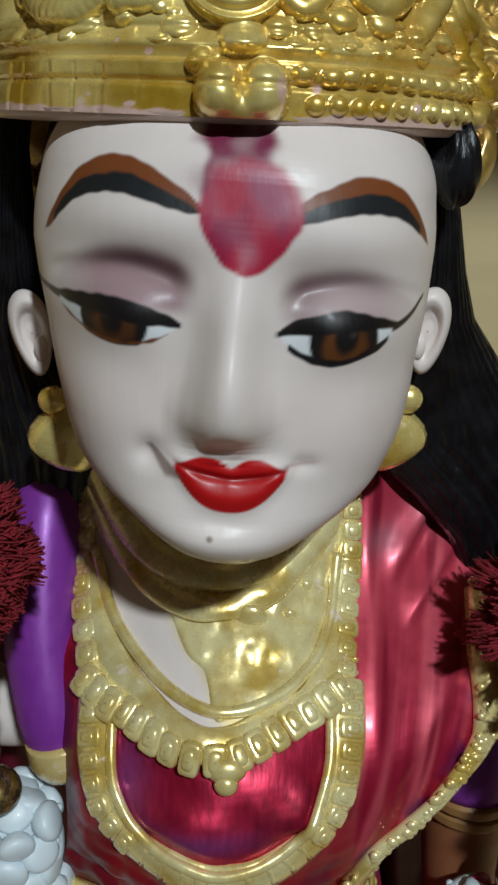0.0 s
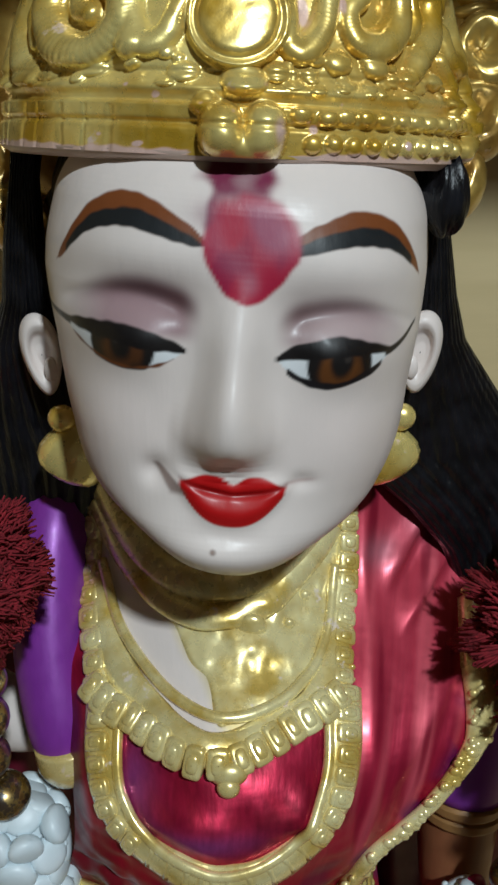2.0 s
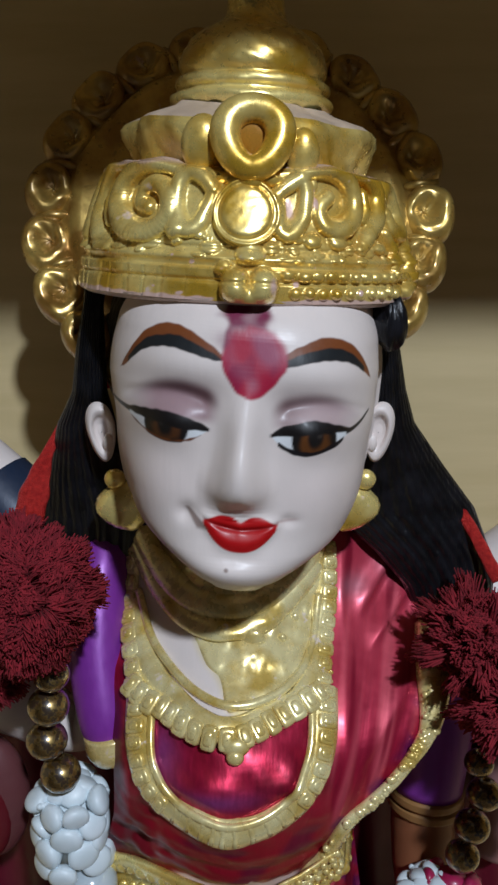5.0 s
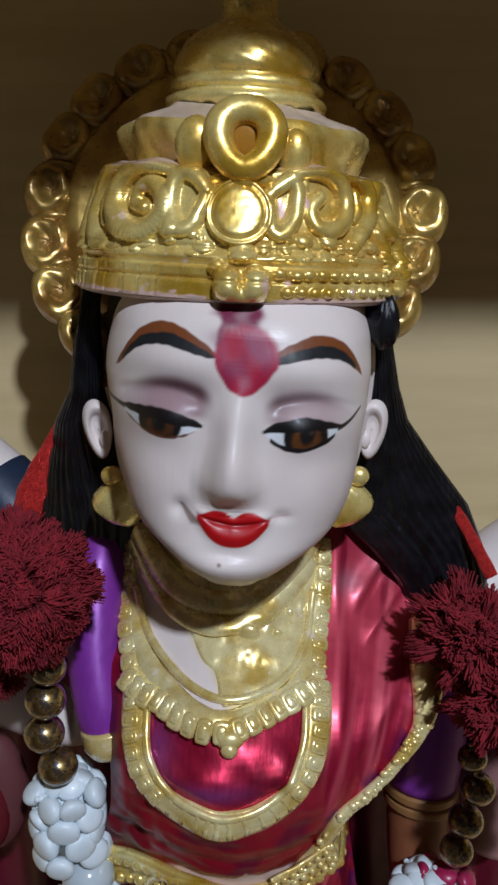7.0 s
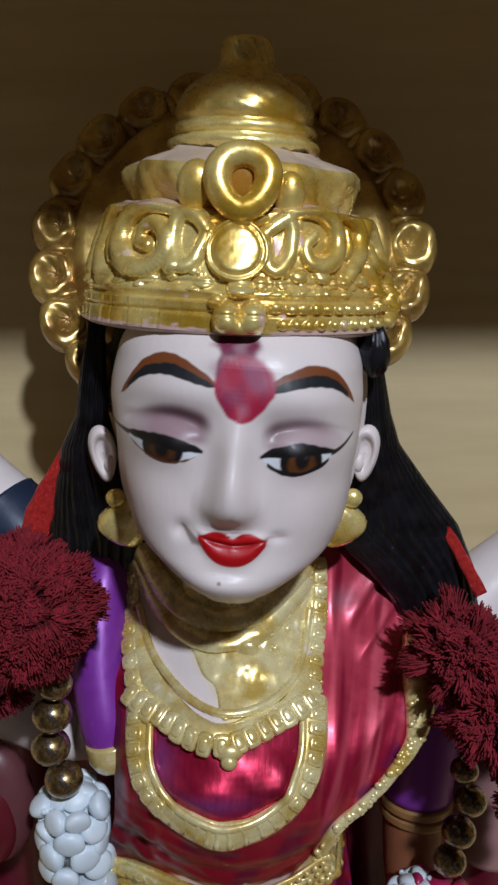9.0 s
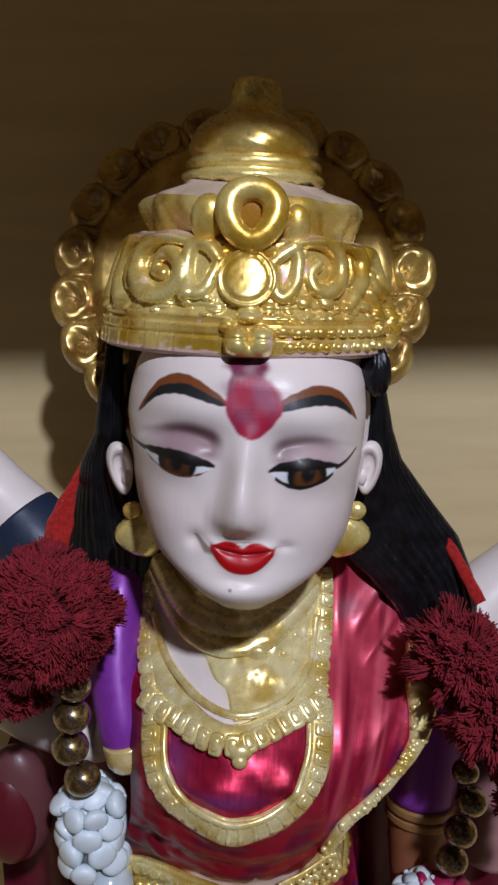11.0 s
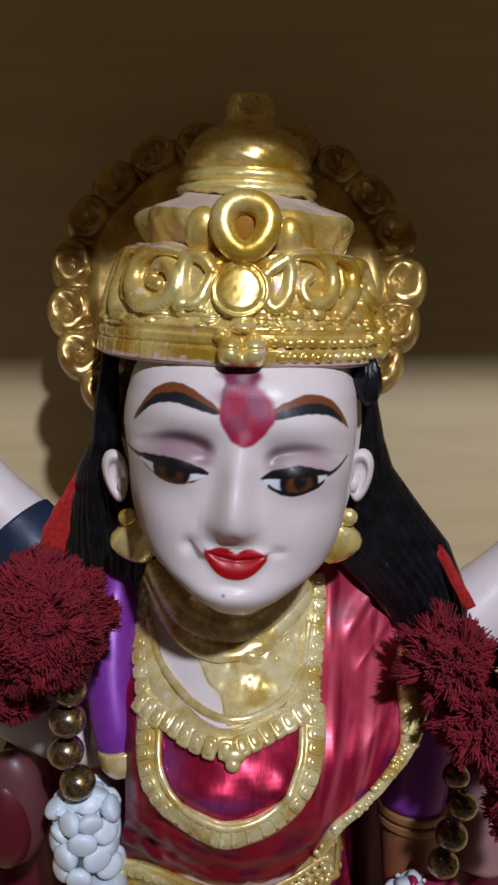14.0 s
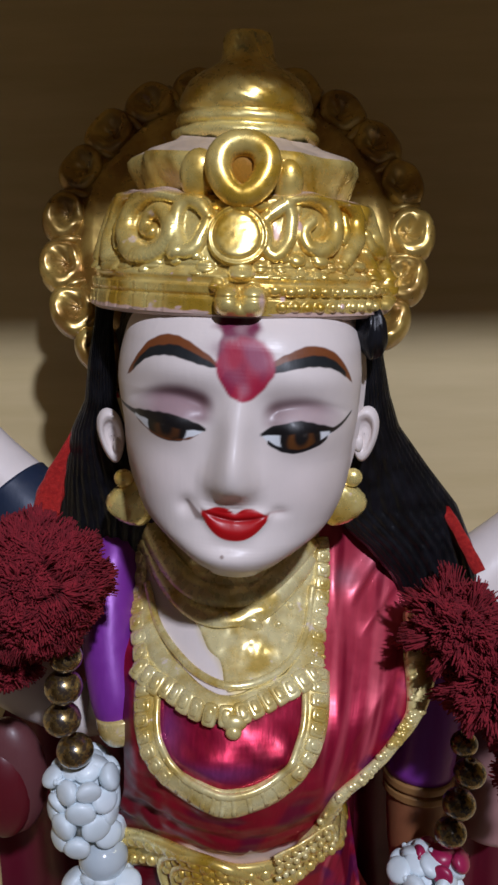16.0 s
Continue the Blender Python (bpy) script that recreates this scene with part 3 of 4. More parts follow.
def build_torso():
    z, k = np.meshgrid(np.linspace(172, 264, 300), np.linspace(0, 1, 300), indexing="ij")
    lo, hi = lerp(z, [172, 205, 216, 264], [-27, -26, -23, -23]), lerp(z, EDGE_Z, EDGE_X) + 3.0
    x = lo + (hi - lo) * k
    ang, far = np.arctan2(x + 2, z - 150), np.hypot(x + 2, z - 150)
    swirl = step(13 - x, 0, 3)
    flow = np.stack((ang * 90 + swirl * (3 * wobble(x, z, 51, 5, 0.25) + x * 0.4), far * (0.12 + 0.25 * swirl) + swirl * 0.2 * z, 0 * x), -1)
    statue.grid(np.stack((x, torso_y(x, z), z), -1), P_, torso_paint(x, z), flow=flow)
    # back and neck
    statue.lathe([(0, 262), (14, 261), (20, 256), (23, 246), (23, 230), (22, 210), (22, 172), (0, 172)], (0, 120), P_, (0.2, 0.01, 0.03, 0.3), 64, 0.55)
    a = np.linspace(236, 268, 60)
    prof = np.stack((11.6 + 0.5 * np.sin((a - 246) * 1.15) + lerp(a, [236, 246, 256, 268], [6, 2.6, 0.6, 0]), a), -1)
    statue.lathe(prof, (-2.2, 103.0), L_, k=72)


build_torso()


def on_torso(p2, proud):
    p2 = np.asarray(p2, float)
    return np.stack((p2[:, 0], torso_y(p2[:, 0], p2[:, 1]) - proud, p2[:, 1]), -1)


def outward(p2):
    """Unit normals of the torso at points (x, z)."""
    x, z = p2[:, 0], p2[:, 1]
    gx = (torso_y(x + 0.6, z) - torso_y(x - 0.6, z)) / 1.2
    gz = (torso_y(x, z + 0.6) - torso_y(x, z - 0.6)) / 1.2
    n = np.stack((gx, -np.ones_like(x), gz), -1)
    return n / np.linalg.norm(n, axis=1)[:, None]


def band(ctrl, half, proud, mat=L_, n=120, flat=0.45):
    p2 = spline(ctrl, n)
    statue.tube(on_torso(p2, proud), half, mat, sides=12, flat=flat, out=outward(p2))
    return p2


def beads_along(ctrl, count, size, proud, mat=L_, jitter=0.12, squash=(1, 0.7, 1)):
    p2 = spline(ctrl, 200)
    d = np.r_[0, np.cumsum(np.linalg.norm(np.diff(on_torso(p2, 0), axis=0), axis=1))]
    rnd = random.Random(count)
    for k in range(count):
        s = d[-1] * (k + 0.5) / count
        q = np.array([[np.interp(s, d, p2[:, 0]), np.interp(s, d, p2[:, 1])]])
        r = size * rnd.uniform(1 - jitter, 1 + jitter)
        statue.ball(on_torso(q, proud)[0], np.array(squash) * r, mat, k=12)


def tabs_along(ctrl, count, r, proud, jewel=0.55, mat=L_):
    """Blocky links side by side along a band, each with a raised jewel."""
    p2 = spline(ctrl, 240)
    p, nrm = on_torso(p2, 0), outward(p2)
    d = np.r_[0, np.cumsum(np.linalg.norm(np.diff(p, axis=0), axis=1))]
    rnd = random.Random(count * 7)
    for k in range(count):
        i = min(237, int(np.searchsorted(d, d[-1] * (k + 0.5) / count)))
        j = rnd.uniform(0.88, 1.1)
        c = p[i] + nrm[i] * proud
        statue.block(c, (r[0] * j, r[1], r[2] * rnd.uniform(0.92, 1.08)), mat, p[i + 2] - p[i], nrm[i])
        if jewel:
            statue.block(c + nrm[i] * r[1] * 0.75, (r[0] * jewel * j, r[1] * 0.6, r[2] * jewel), mat, p[i + 2] - p[i], nrm[i], 0.7)


def ribs_across(ctrl, count, half, proud, rad, mat=L_):
    """Short raised bars across a band."""
    p2 = spline(ctrl, 200)
    for k in range(count):
        i = int((k + 0.5) / count * 198)
        t = p2[i + 1] - p2[i]
        t = t / np.linalg.norm(t)
        nrm = np.array((-t[1], t[0]))
        q = np.array([p2[i] + nrm * w for w in np.linspace(-half, half, 5)])
        statue.tube(on_torso(q, proud), rad, mat, sides=6)


NECK_MID = [(-20.6, 248.2), (-18.4, 242.2), (-12.5, 238.4), (-6.5, 236.9), (-1.8, 236.3), (3, 236.9), (8.4, 238.2), (11.6, 241.8), (13.0, 248.0)]
NECK_TOP = [(-19.8, 250), (-16.8, 244.4), (-11, 240.8), (-5, 239.2), (0.9, 239.0), (6.6, 240.2), (10.3, 243.2), (11.9, 250)]
NECK_LOW = [(-19.9, 237.6), (-16.4, 236.4), (-12.8, 235.9), (-7.8, 235.2), (-2, 234.6), (3.2, 235.4), (8.1, 236.7), (11.7, 237.6)]
LOOP_MID = [(-18.0, 238), (-17.7, 231.5), (-16.0, 226.6), (-12.4, 223.8), (-7, 222.3), (-3.0, 221.7), (3, 222.6), (7.6, 224.6), (10.4, 228), (11.9, 233), (12.2, 238.5)]


def build_necklaces():
    band(NECK_MID, 2.1, 0.3)
    band(NECK_TOP, 0.75, 0.7, flat=0.9)
    tabs_along([(x, z + 0.5) for x, z in NECK_LOW], 16, (1.32, 0.95, 2.0), 0.9, 0.62)
    band([(-20.3, 258), (-21.4, 250), (-20.8, 244), (-19.5, 240), (-18.9, 237)], 1.7, 0.4)
    band([(13.4, 258), (13.7, 254), (13.4, 248), (12.5, 243), (11.8, 238.5)], 1.5, 0.4)
    tabs_along([(-20.3, 258), (-21.4, 250), (-20.8, 244), (-19.5, 240), (-18.9, 237)], 9, (1.5, 0.7, 1.6), 0.6)
    tabs_along([(13.4, 258), (13.7, 254), (13.4, 248), (12.5, 243), (11.8, 238.5)], 10, (1.2, 0.7, 1.5), 0.6)
    beads_along([(14.6, 258), (14.9, 254), (14.6, 248), (13.7, 243), (13.3, 234)], 20, 0.42, 0.8)
    band(LOOP_MID, 2.7, 0.2, flat=0.36)
    band([(p[0] * 0.86 - 0.3, p[1] + (1.6 if p[1] < 230 else 0)) for p in LOOP_MID], 0.7, 0.8, flat=0.9)
    tabs_along(LOOP_MID[:4], 8, (1.15, 0.7, 1.6), 0.95, 0.6)
    tabs_along(LOOP_MID[-4:], 8, (1.15, 0.7, 1.6), 0.95, 0.6)
    ribs_across(LOOP_MID[3:-3], 10, 1.7, 0.85, 0.5)
    # hammered plate over the chest, ragged where its paint fades out
    px, pk = np.meshgrid(np.linspace(-15, 12.6, 150), np.linspace(0, 1, 90), indexing="xy")
    low = lerp(px, NECK_X, NECK_Z) - 0.4
    pz = low + (254.0 - low) * pk
    lift = 0.45 + 0.42 * wobble(px, pz, 76, 7, 0.75) + 0.12 * wobble(px, pz, 77, 7, 2.0) - 1.6 * step(-7.2 - px + 0.9 * (244 - pz) + 1.5 * wobble(px, pz, 16, 6, 0.5), 0, 2.6)
    base = torso_y(px, pz)
    statue.grid(np.stack((px, base - lift, pz), -1), L_)
    # pendant
    q = np.array([(-2.0, 234.6)])
    c = on_torso(q, 1.3)[0]
    statue.ball(c + (0, 0.2, 0), (2.3, 1.3, 1.6), L_, k=18)
    statue.ball(c + (0, -0.6, -1.3), (1.4, 1.1, 1.3), L_, k=16)
    # choker bands on the throat with small drops
    for zc, dz, r, pr in ((252.6, 3.4, 2.6, 0.9), (249.2, 3.2, 1.9, 0.9)):
        band([(-20.5, zc + dz + 5), (-16.5, zc + dz - 0.6), (-11, zc - 1.0), (-4, zc - 1.9), (3, zc - 0.7), (9, zc + 3.2), (11.4, zc + 6)], r, pr, flat=0.5)
    for x, zz, r in ((-5.4, 246.9, 0.9), (5.4, 245.4, 0.8), (7.6, 247.6, 0.8)):
        statue.ball(on_torso(np.array([(x, zz)]), 0.3)[0], (r, r * 0.7, r), L_, k=12)
    for x, zz, w in ((-4.4, 246.6, 1.7), (0.7, 246.0, 2.0)):
        q = np.array([(x, zz)])
        statue.ball(on_torso(q, 0.5)[0], (w, 0.9, w * 0.9), L_, k=18)


build_necklaces()


def build_drape():
    edge = [(33.0, 243), (32.0, 236), (30.3, 230), (26.2, 225), (21, 219.9), (16.4, 215.8), (13.6, 209.5), (10, 204.5)]
    p2 = spline(edge, 140)
    rad = lerp(np.linspace(0, 1, 140), [0, 0.12, 0.3, 0.5, 0.8, 1], [3.4, 3.5, 1.6, 1.2, 1.7, 2.2])
    statue.tube(on_torso(p2 - (0.5, 0), 0.6), rad, L_, sides=12, flat=0.7, out=outward(p2 - (1.5, 0)))
    rnd = random.Random(4)
    for k in range(150):
        i = rnd.randrange(140)
        o = np.array((rnd.uniform(-1, 1), rnd.uniform(-1, 1))) * rad[i] * 0.7
        w = rnd.uniform(0.4, 0.75)
        statue.ball(on_torso((p2[i] + o - (0.5, 0))[None], 0.55 + rad[i] * 0.5)[0], (w * rnd.uniform(0.8, 1.5), w * 0.8, w), L_, k=8)
    # waist belt
    belt = [(-26, 200), (-18, 203.5), (-9, 204.5), (-1, 203), (7, 202.5), (13, 205.5), (18, 207)]
    band(belt, 2.6, 0.9, G_)
    low = [(x, z - 5.0) for x, z in belt]
    band(low, 2.2, 0.6, G_)
    beads_along(belt, 22, 1.1, 2.0, G_)
    beads_along(low, 24, 1.0, 1.7, G_)
    # embossed clasp in the middle of the belt
    for rad_, tube_ in ((9.6, 0.95), (7.0, 0.8), (4.4, 0.9), (2.0, 0.9)):
        arc = np.array([(-7.6 + rad_ * math.cos(b), 197.5 + rad_ * 0.86 * math.sin(b)) for b in np.linspace(-0.5, 3.64, 40)])
        statue.tube(on_torso(arc, 1.6 + (9.6 - rad_) * 0.18), tube_, G_, sides=10)
    rnd = random.Random(6)
    for rad_, n in ((8.3, 11), (5.7, 9), (3.2, 5)):
        for k in range(n):
            b = math.pi * (k + 0.5) / n
            q = np.array([(-7.6 + rad_ * math.cos(b), 197.5 + rad_ * 0.86 * math.sin(b))])
            statue.ball(on_torso(q, 1.9 + (9.6 - rad_) * 0.15)[0], (rnd.uniform(0.7, 1.1), 0.9, rnd.uniform(0.7, 1.1)), G_, k=10)
    for k in range(3):
        side = [(4.5, 206.2 - 2.6 * k), (9, 207.2 - 2.6 * k), (13, 209.0 - 2.6 * k), (16, 210.5 - 2.6 * k)]
        band(side, 1.1, 1.9)
        beads_along(side, 12, 0.62, 3.0)


build_drape()


def limb(ctrl, rad, color, mat=P_, n=40, sides=24):
    p = spline(ctrl, n)
    r = lerp(np.linspace(0, 1, n), np.linspace(0, 1, len(rad)), rad)
    statue.tube(p, r, mat, color, sides, out=(0, -1, 0.01))


def build_arms():
    # purple sleeves of the lower arms, gold cuffs, forearms
    limb([(-25.0, 108, 263), (-26.8, 101, 252.5), (-26.8, 94, 240), (-25.2, 89.5, 231), (-24.2, 88.5, 227)], [3, 5.0, 5.0, 4.7, 4.2], PURPLE)
    limb([(-24.0, 88.0, 228.5), (-23.6, 88, 225.8), (-23.2, 88.2, 224)], [4.7, 4.9, 4.2], (0.6, 0.4, 0.12, 0.4), L_, 12)
    limb([(-27, 104, 224), (-34, 106, 218), (-44, 104, 224), (-56, 102, 234)], [4, 5, 6.5, 7], SKIN)
    limb([(30, 112, 252), (36, 111, 238), (36.5, 109, 222), (34.5, 107, 204)], [4, 7.6, 7.4, 7], PURPLE)
    # lower right cuffs and arms: skin colour darkened to stand in for shade
    for z in (203.6, 201.2):
        limb([(34.5, 107, z + 0.8), (34.4, 107, z - 0.8)], [7.5, 7.5], (0.33, 0.17, 0.06, 0.15), P_, 6)
    limb([(34.5, 107, 204), (34, 106, 196), (34, 104, 186), (37, 102, 172)], [6.6, 6.4, 5.6, 5], (0.26, 0.10, 0.045, 0.1))
    limb([(50, 112, 186), (54, 114, 206), (60, 116, 226)], [6, 7, 7], (0.36, 0.19, 0.18, 0))
    # open hand beside the garland, its palm reddened; both darkened to stand for shade
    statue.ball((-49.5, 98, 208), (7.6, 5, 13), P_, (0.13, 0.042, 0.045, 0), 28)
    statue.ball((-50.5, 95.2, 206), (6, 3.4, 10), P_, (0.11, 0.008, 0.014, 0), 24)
    # raised rear arms with dark blue short sleeves
    limb([(-38, 112, 249), (-46, 114, 259), (-55, 116, 268.5), (-72, 118, 286)], [9, 9, 7.5, 7], SKIN)
    limb([(-36, 111, 245), (-43, 112.4, 255.4), (-50.5, 114.6, 263.5)], [9.6, 9.8, 9.0], NAVY)
    limb([(38, 112, 233), (46, 114, 243), (56, 116, 252), (72, 118, 266)], [9, 9, 7.5, 7], SKIN)
    limb([(36, 111, 230), (42, 112, 239), (45.5, 114, 243)], [9.3, 9.4, 8.5], NAVY)


build_arms()


def build_dark_cloth():
    """Added red cloth behind the arms down to the plinth, darkened to stand for shade."""
    z, x = np.meshgrid(np.linspace(124, 236, 60), np.linspace(-62, 62, 140), indexing="ij")
    x = x * lerp(z, [124, 200, 236], [1.0, 1.0, 0.75])
    y = 121 + 1.6 * np.sin(x * 0.42 + 0.8 * wobble(x, z, 61, 5, 0.1)) + 1.0 * wobble(x, z, 62, 5, 0.12)
    col = np.array((0.12, 0.008, 0.022, 0.15)) * (1 + 0.25 * wobble(x, z, 63, 6, 0.15)[..., None])
    statue.grid(np.concatenate((np.stack((x, y, z), -1), np.stack((x, y + 1.6, z), -1)[::-1])), P_, np.concatenate((col, col[::-1])))


build_dark_cloth()


def hair_side(zs, inner, outer, ymid, bulge, seed):
    """A long fall of ribbed hair between an inner and an outer edge."""
    z = np.linspace(zs[0], zs[-1], 120)
    a = np.linspace(0, 2 * np.pi, 150, endpoint=False)
    zz, aa = np.meshgrid(z, a, indexing="ij")
    xi, xo = lerp(zz, zs[::-1], inner[::-1]), lerp(zz, zs[::-1], outer[::-1])
    q = np.cos(aa)
    x = (xi + xo) / 2 + (xo - xi) / 2 * q
    ym = lerp(zz, zs[::-1], ymid[::-1])
    groove = 0.9 * np.abs(np.sin(aa * 17 + 1.6 * wobble(aa * 3, zz * 0.10, seed, 6, 1.0))) ** 0.7 + 0.6 * wobble(aa * 5, zz * 0.05, seed + 3, 7, 1.0) + 0.35 * wobble(aa * 14, zz * 0.12, seed + 5, 7, 1.0)
    y = ym - np.sin(aa) * (bulge + 0.55 * groove)
    statue.grid(np.stack((x, y, zz), -1), H_, wrap=True)


hair_side([305, 300, 293, 286, 280, 271, 262, 250, 238], [-22.2, -23.2, -23.4, -23.6, -22.6, -19, -15, -16, -20], [-25.5, -26.2, -28.0, -29.2, -32.6, -35, -37, -38, -37],
          [95, 95, 96, 97, 99, 101, 103, 105, 106], 3.4, 21)
hair_side([305, 300, 293, 286, 280, 272, 264, 256, 250, 238], [18.0, 18.6, 19.6, 19.5, 18.5, 15, 13, 22, 27, 32], [23.5, 23.6, 24.4, 25.8, 27.8, 33.4, 39.4, 42.6, 43.6, 44],
          [95, 95, 96, 97, 99, 101, 102, 102, 102, 104], 3.4, 22)
statue.ball((-1, 106, 292), (25, 14, 22), H_, k=40)

# crown, built upright and then leaned with the head
CX, CY = -0.8, 98.0
crown_start = len(statue.v)


def stroke_height(s, z, pts, rad, closed=False, n=70):
    """Rounded ridge along a curve of the crown's wall."""
    p2 = spline(list(pts) + ([pts[0]] if closed else []), n)
    r = np.interp(np.linspace(0, 1, n), np.linspace(0, 1, len(rad)), rad)
    best = np.zeros(s.shape)
    for (cs, cz), w in zip(p2, r):
        near = (np.abs(s - cs) < w) & (np.abs(z - cz) < w)
        d2 = ((s[near] - cs) ** 2 + (z[near] - cz) ** 2) / w ** 2
        best[near] = np.maximum(best[near], w * 1.05 * np.sqrt(np.clip(1 - d2, 0, 1)))
    return best


def bump_height(s, z, cs, cz, a, b, h):
    return h * np.sqrt(np.clip(1 - ((s - cs) / a) ** 2 - ((z - cz) / b) ** 2, 0, 1))


CROWN_STROKES = [
    # petal loops beside the middle disc
    ([(-4.4, 316.6), (-6.2, 318.4), (-8.4, 319.0), (-9.9, 317.4), (-9.7, 314.2), (-7.9, 311.6), (-5.9, 312.2), (-5.0, 314.6)], [1.0, 1.1, 1.2, 1.2, 1.15, 1.1, 1.0, 0.95], True),
    ([(4.6, 316.2), (6.4, 317.6), (8.6, 318.4), (9.2, 316.2), (8.2, 313.2), (6.2, 311.4), (4.9, 312.4), (5.0, 314.6)], [0.95, 1.0, 1.1, 1.1, 1.1, 1.0, 0.95], True),
    # large scrolls
    ([(-10.4, 319.4), (-14.0, 320.2), (-18.2, 319.6), (-20.8, 317.4), (-20.6, 314.0), (-17.6, 311.4), (-13.4, 310.9), (-10.9, 312.8), (-11.2, 315.6), (-13.4, 317.2), (-15.8, 316.8), (-16.2, 314.8), (-14.4, 314.2)],
     [1.0, 1.5, 1.6, 1.6, 1.6, 1.5, 1.4, 1.4, 1.3, 1.2, 1.1, 1.0, 1.0], False),
    ([(8.6, 319.2), (11.8, 320.3), (15.2, 319.8), (17.4, 317.6), (17.2, 314.6), (14.6, 312.4), (11.8, 312.8), (11.3, 315.0), (12.9, 316.4)], [1.0, 1.4, 1.5, 1.5, 1.4, 1.3, 1.2, 1.0, 1.0], False),
    # outer leaves
    ([(-21.6, 320.2), (-25.0, 320.0), (-27.6, 317.0), (-27.4, 312.6), (-24.0, 309.6), (-20.6, 308.8)], [1.2, 1.6, 1.6, 1.4, 1.2, 0.9], False),
    ([(-31.0, 319.6), (-33.4, 316.0), (-32.4, 311.6), (-29.4, 309.0)], [1.2, 1.7, 1.5, 1.0], False),
    ([(-23.8, 317.4), (-24.4, 314.6), (-22.8, 312.0)], [0.8, 1.1, 0.8], False),
    ([(18.8, 319.8), (21.6, 319.8), (24.0, 317.6), (23.0, 314.4), (20.4, 312.2), (18.4, 310.4)], [1.0, 1.4, 1.5, 1.4, 1.2, 0.9], False),
    ([(20.6, 317.2), (20.4, 315.2), (19.2, 313.6)], [0.8, 0.9, 0.7], False),
    ([(25.6, 316.4), (27.6, 318.6), (30.4, 318.0), (31.8, 315.0), (30.4, 312.4), (28.0, 312.6), (27.2, 314.8)], [1.2, 1.5, 1.6, 1.6, 1.5, 1.3, 1.1], False),
    ([(31.6, 312.6), (32.6, 309.4), (31.0, 305.8), (28.4, 303.6)], [1.4, 1.5, 1.3, 1.0], False),
    ([(25.4, 312.0), (26.6, 309.4), (25.0, 307.0)], [0.8, 1.0, 0.8], False),
]


def crown_height(s, z):
    """Relief of the cast front wall: melted scrolls, disc, studs and a ribbed band."""
    rnd = random.Random(8)
    parts = [stroke_height(s, z, p, [1.18 * w for w in r], c) for p, r, c in CROWN_STROKES]
    d = np.hypot(s - 0.5, (z - 314.0) * 1.02)
    parts.append(np.where(d < 4.9, 1.5 + 0.5 * np.sqrt(np.clip(1 - (d / 4.4) ** 2, 0, 1)) - 0.55 * np.exp(-((d - 3.75) / 0.45) ** 2), 0) * step(4.9 - d, 0, 0.7))
    for cs, cz, a, b, h in ((1.2, 308.7, 2.0, 1.35, 1.5), (-1.9, 306.6, 1.2, 1.1, 1.2), (-9.0, 311.4, 1.5, 1.5, 1.7), (3.9, 309.4, 1.2, 0.9, 0.9), (-4.0, 309.2, 1.5, 0.9, 0.8),
                            (-0.5, 304.5, 1.85, 2.5, 2.7), (2.9, 304.6, 1.85, 2.5, 2.7), (1.2, 303.2, 3.4, 1.5, 2.0), (9.6, 310.6, 1.5, 1.1, 1.0), (13.6, 310.4, 1.6, 1.0, 1.0),
                            (17.6, 309.6, 1.2, 0.9, 1.0), (21.6, 309.8, 1.3, 0.9, 1.1), (-13.0, 309.4, 1.8, 0.8, 0.7), (-17.8, 309.2, 1.6, 0.9, 0.7), (10.6, 318.0, 0.8, 1.3, 0.6),
                            (-22.4, 315.6, 0.9, 1.6, 0.8), (29.4, 315.2, 1.0, 1.0, 0.7)):
        parts.append(bump_height(s, z, cs, cz, a, b, h))
    # band: two beaded rows on one side, a plain ribbed strip on the other
    k = 6.0
    while k < 34:
        for cz, a in ((305.9, 0.95), (303.7, 0.8)):
            parts.append(bump_height(s, z, k + rnd.uniform(-0.2, 0.2) + (0.8 if cz < 305 else 0), cz + rnd.uniform(-0.15, 0.15), a, 0.8, 0.75 * rnd.uniform(0.7, 1.2)))
        k += 1.9
    for _ in range(70):
        parts.append(bump_height(s, z, rnd.uniform(-33, 33), rnd.uniform(308.0, 311.0), rnd.uniform(0.5, 1.1), rnd.uniform(0.4, 0.7), rnd.uniform(0.3, 0.7)))
    total = sum(h ** 4 for h in parts) ** 0.25
    base = 0.75 * step(306.9 - z, 0, 0.5) - 0.35 * np.exp(-((z - 305.0) / 0.28) ** 2) + 0.6 * np.exp(-((z - 307.9) / 0.55) ** 2) - 0.25 * np.exp(-((z - 309.2) / 0.3) ** 2)
    tick = 0.6 * np.exp(-((((s + 40 + 0.5 * np.sin(s)) % 2.9) - 1.3) / 0.2) ** 2) * step(-6 - s, 0, 2) * step(306.6 - z, 0, 0.4)
    rough = step(d, 3.6, 5.2) * 0.09 * wobble(s, z, 91, 9, 1.2) + 0.02 * wobble(s, z, 92, 9, 3.0) + step(d, 3.6, 5.2) * 0.22 * wobble(s, z, 93, 8, 0.5)
    return base + total * 1.05 - 0.3 * tick + rough


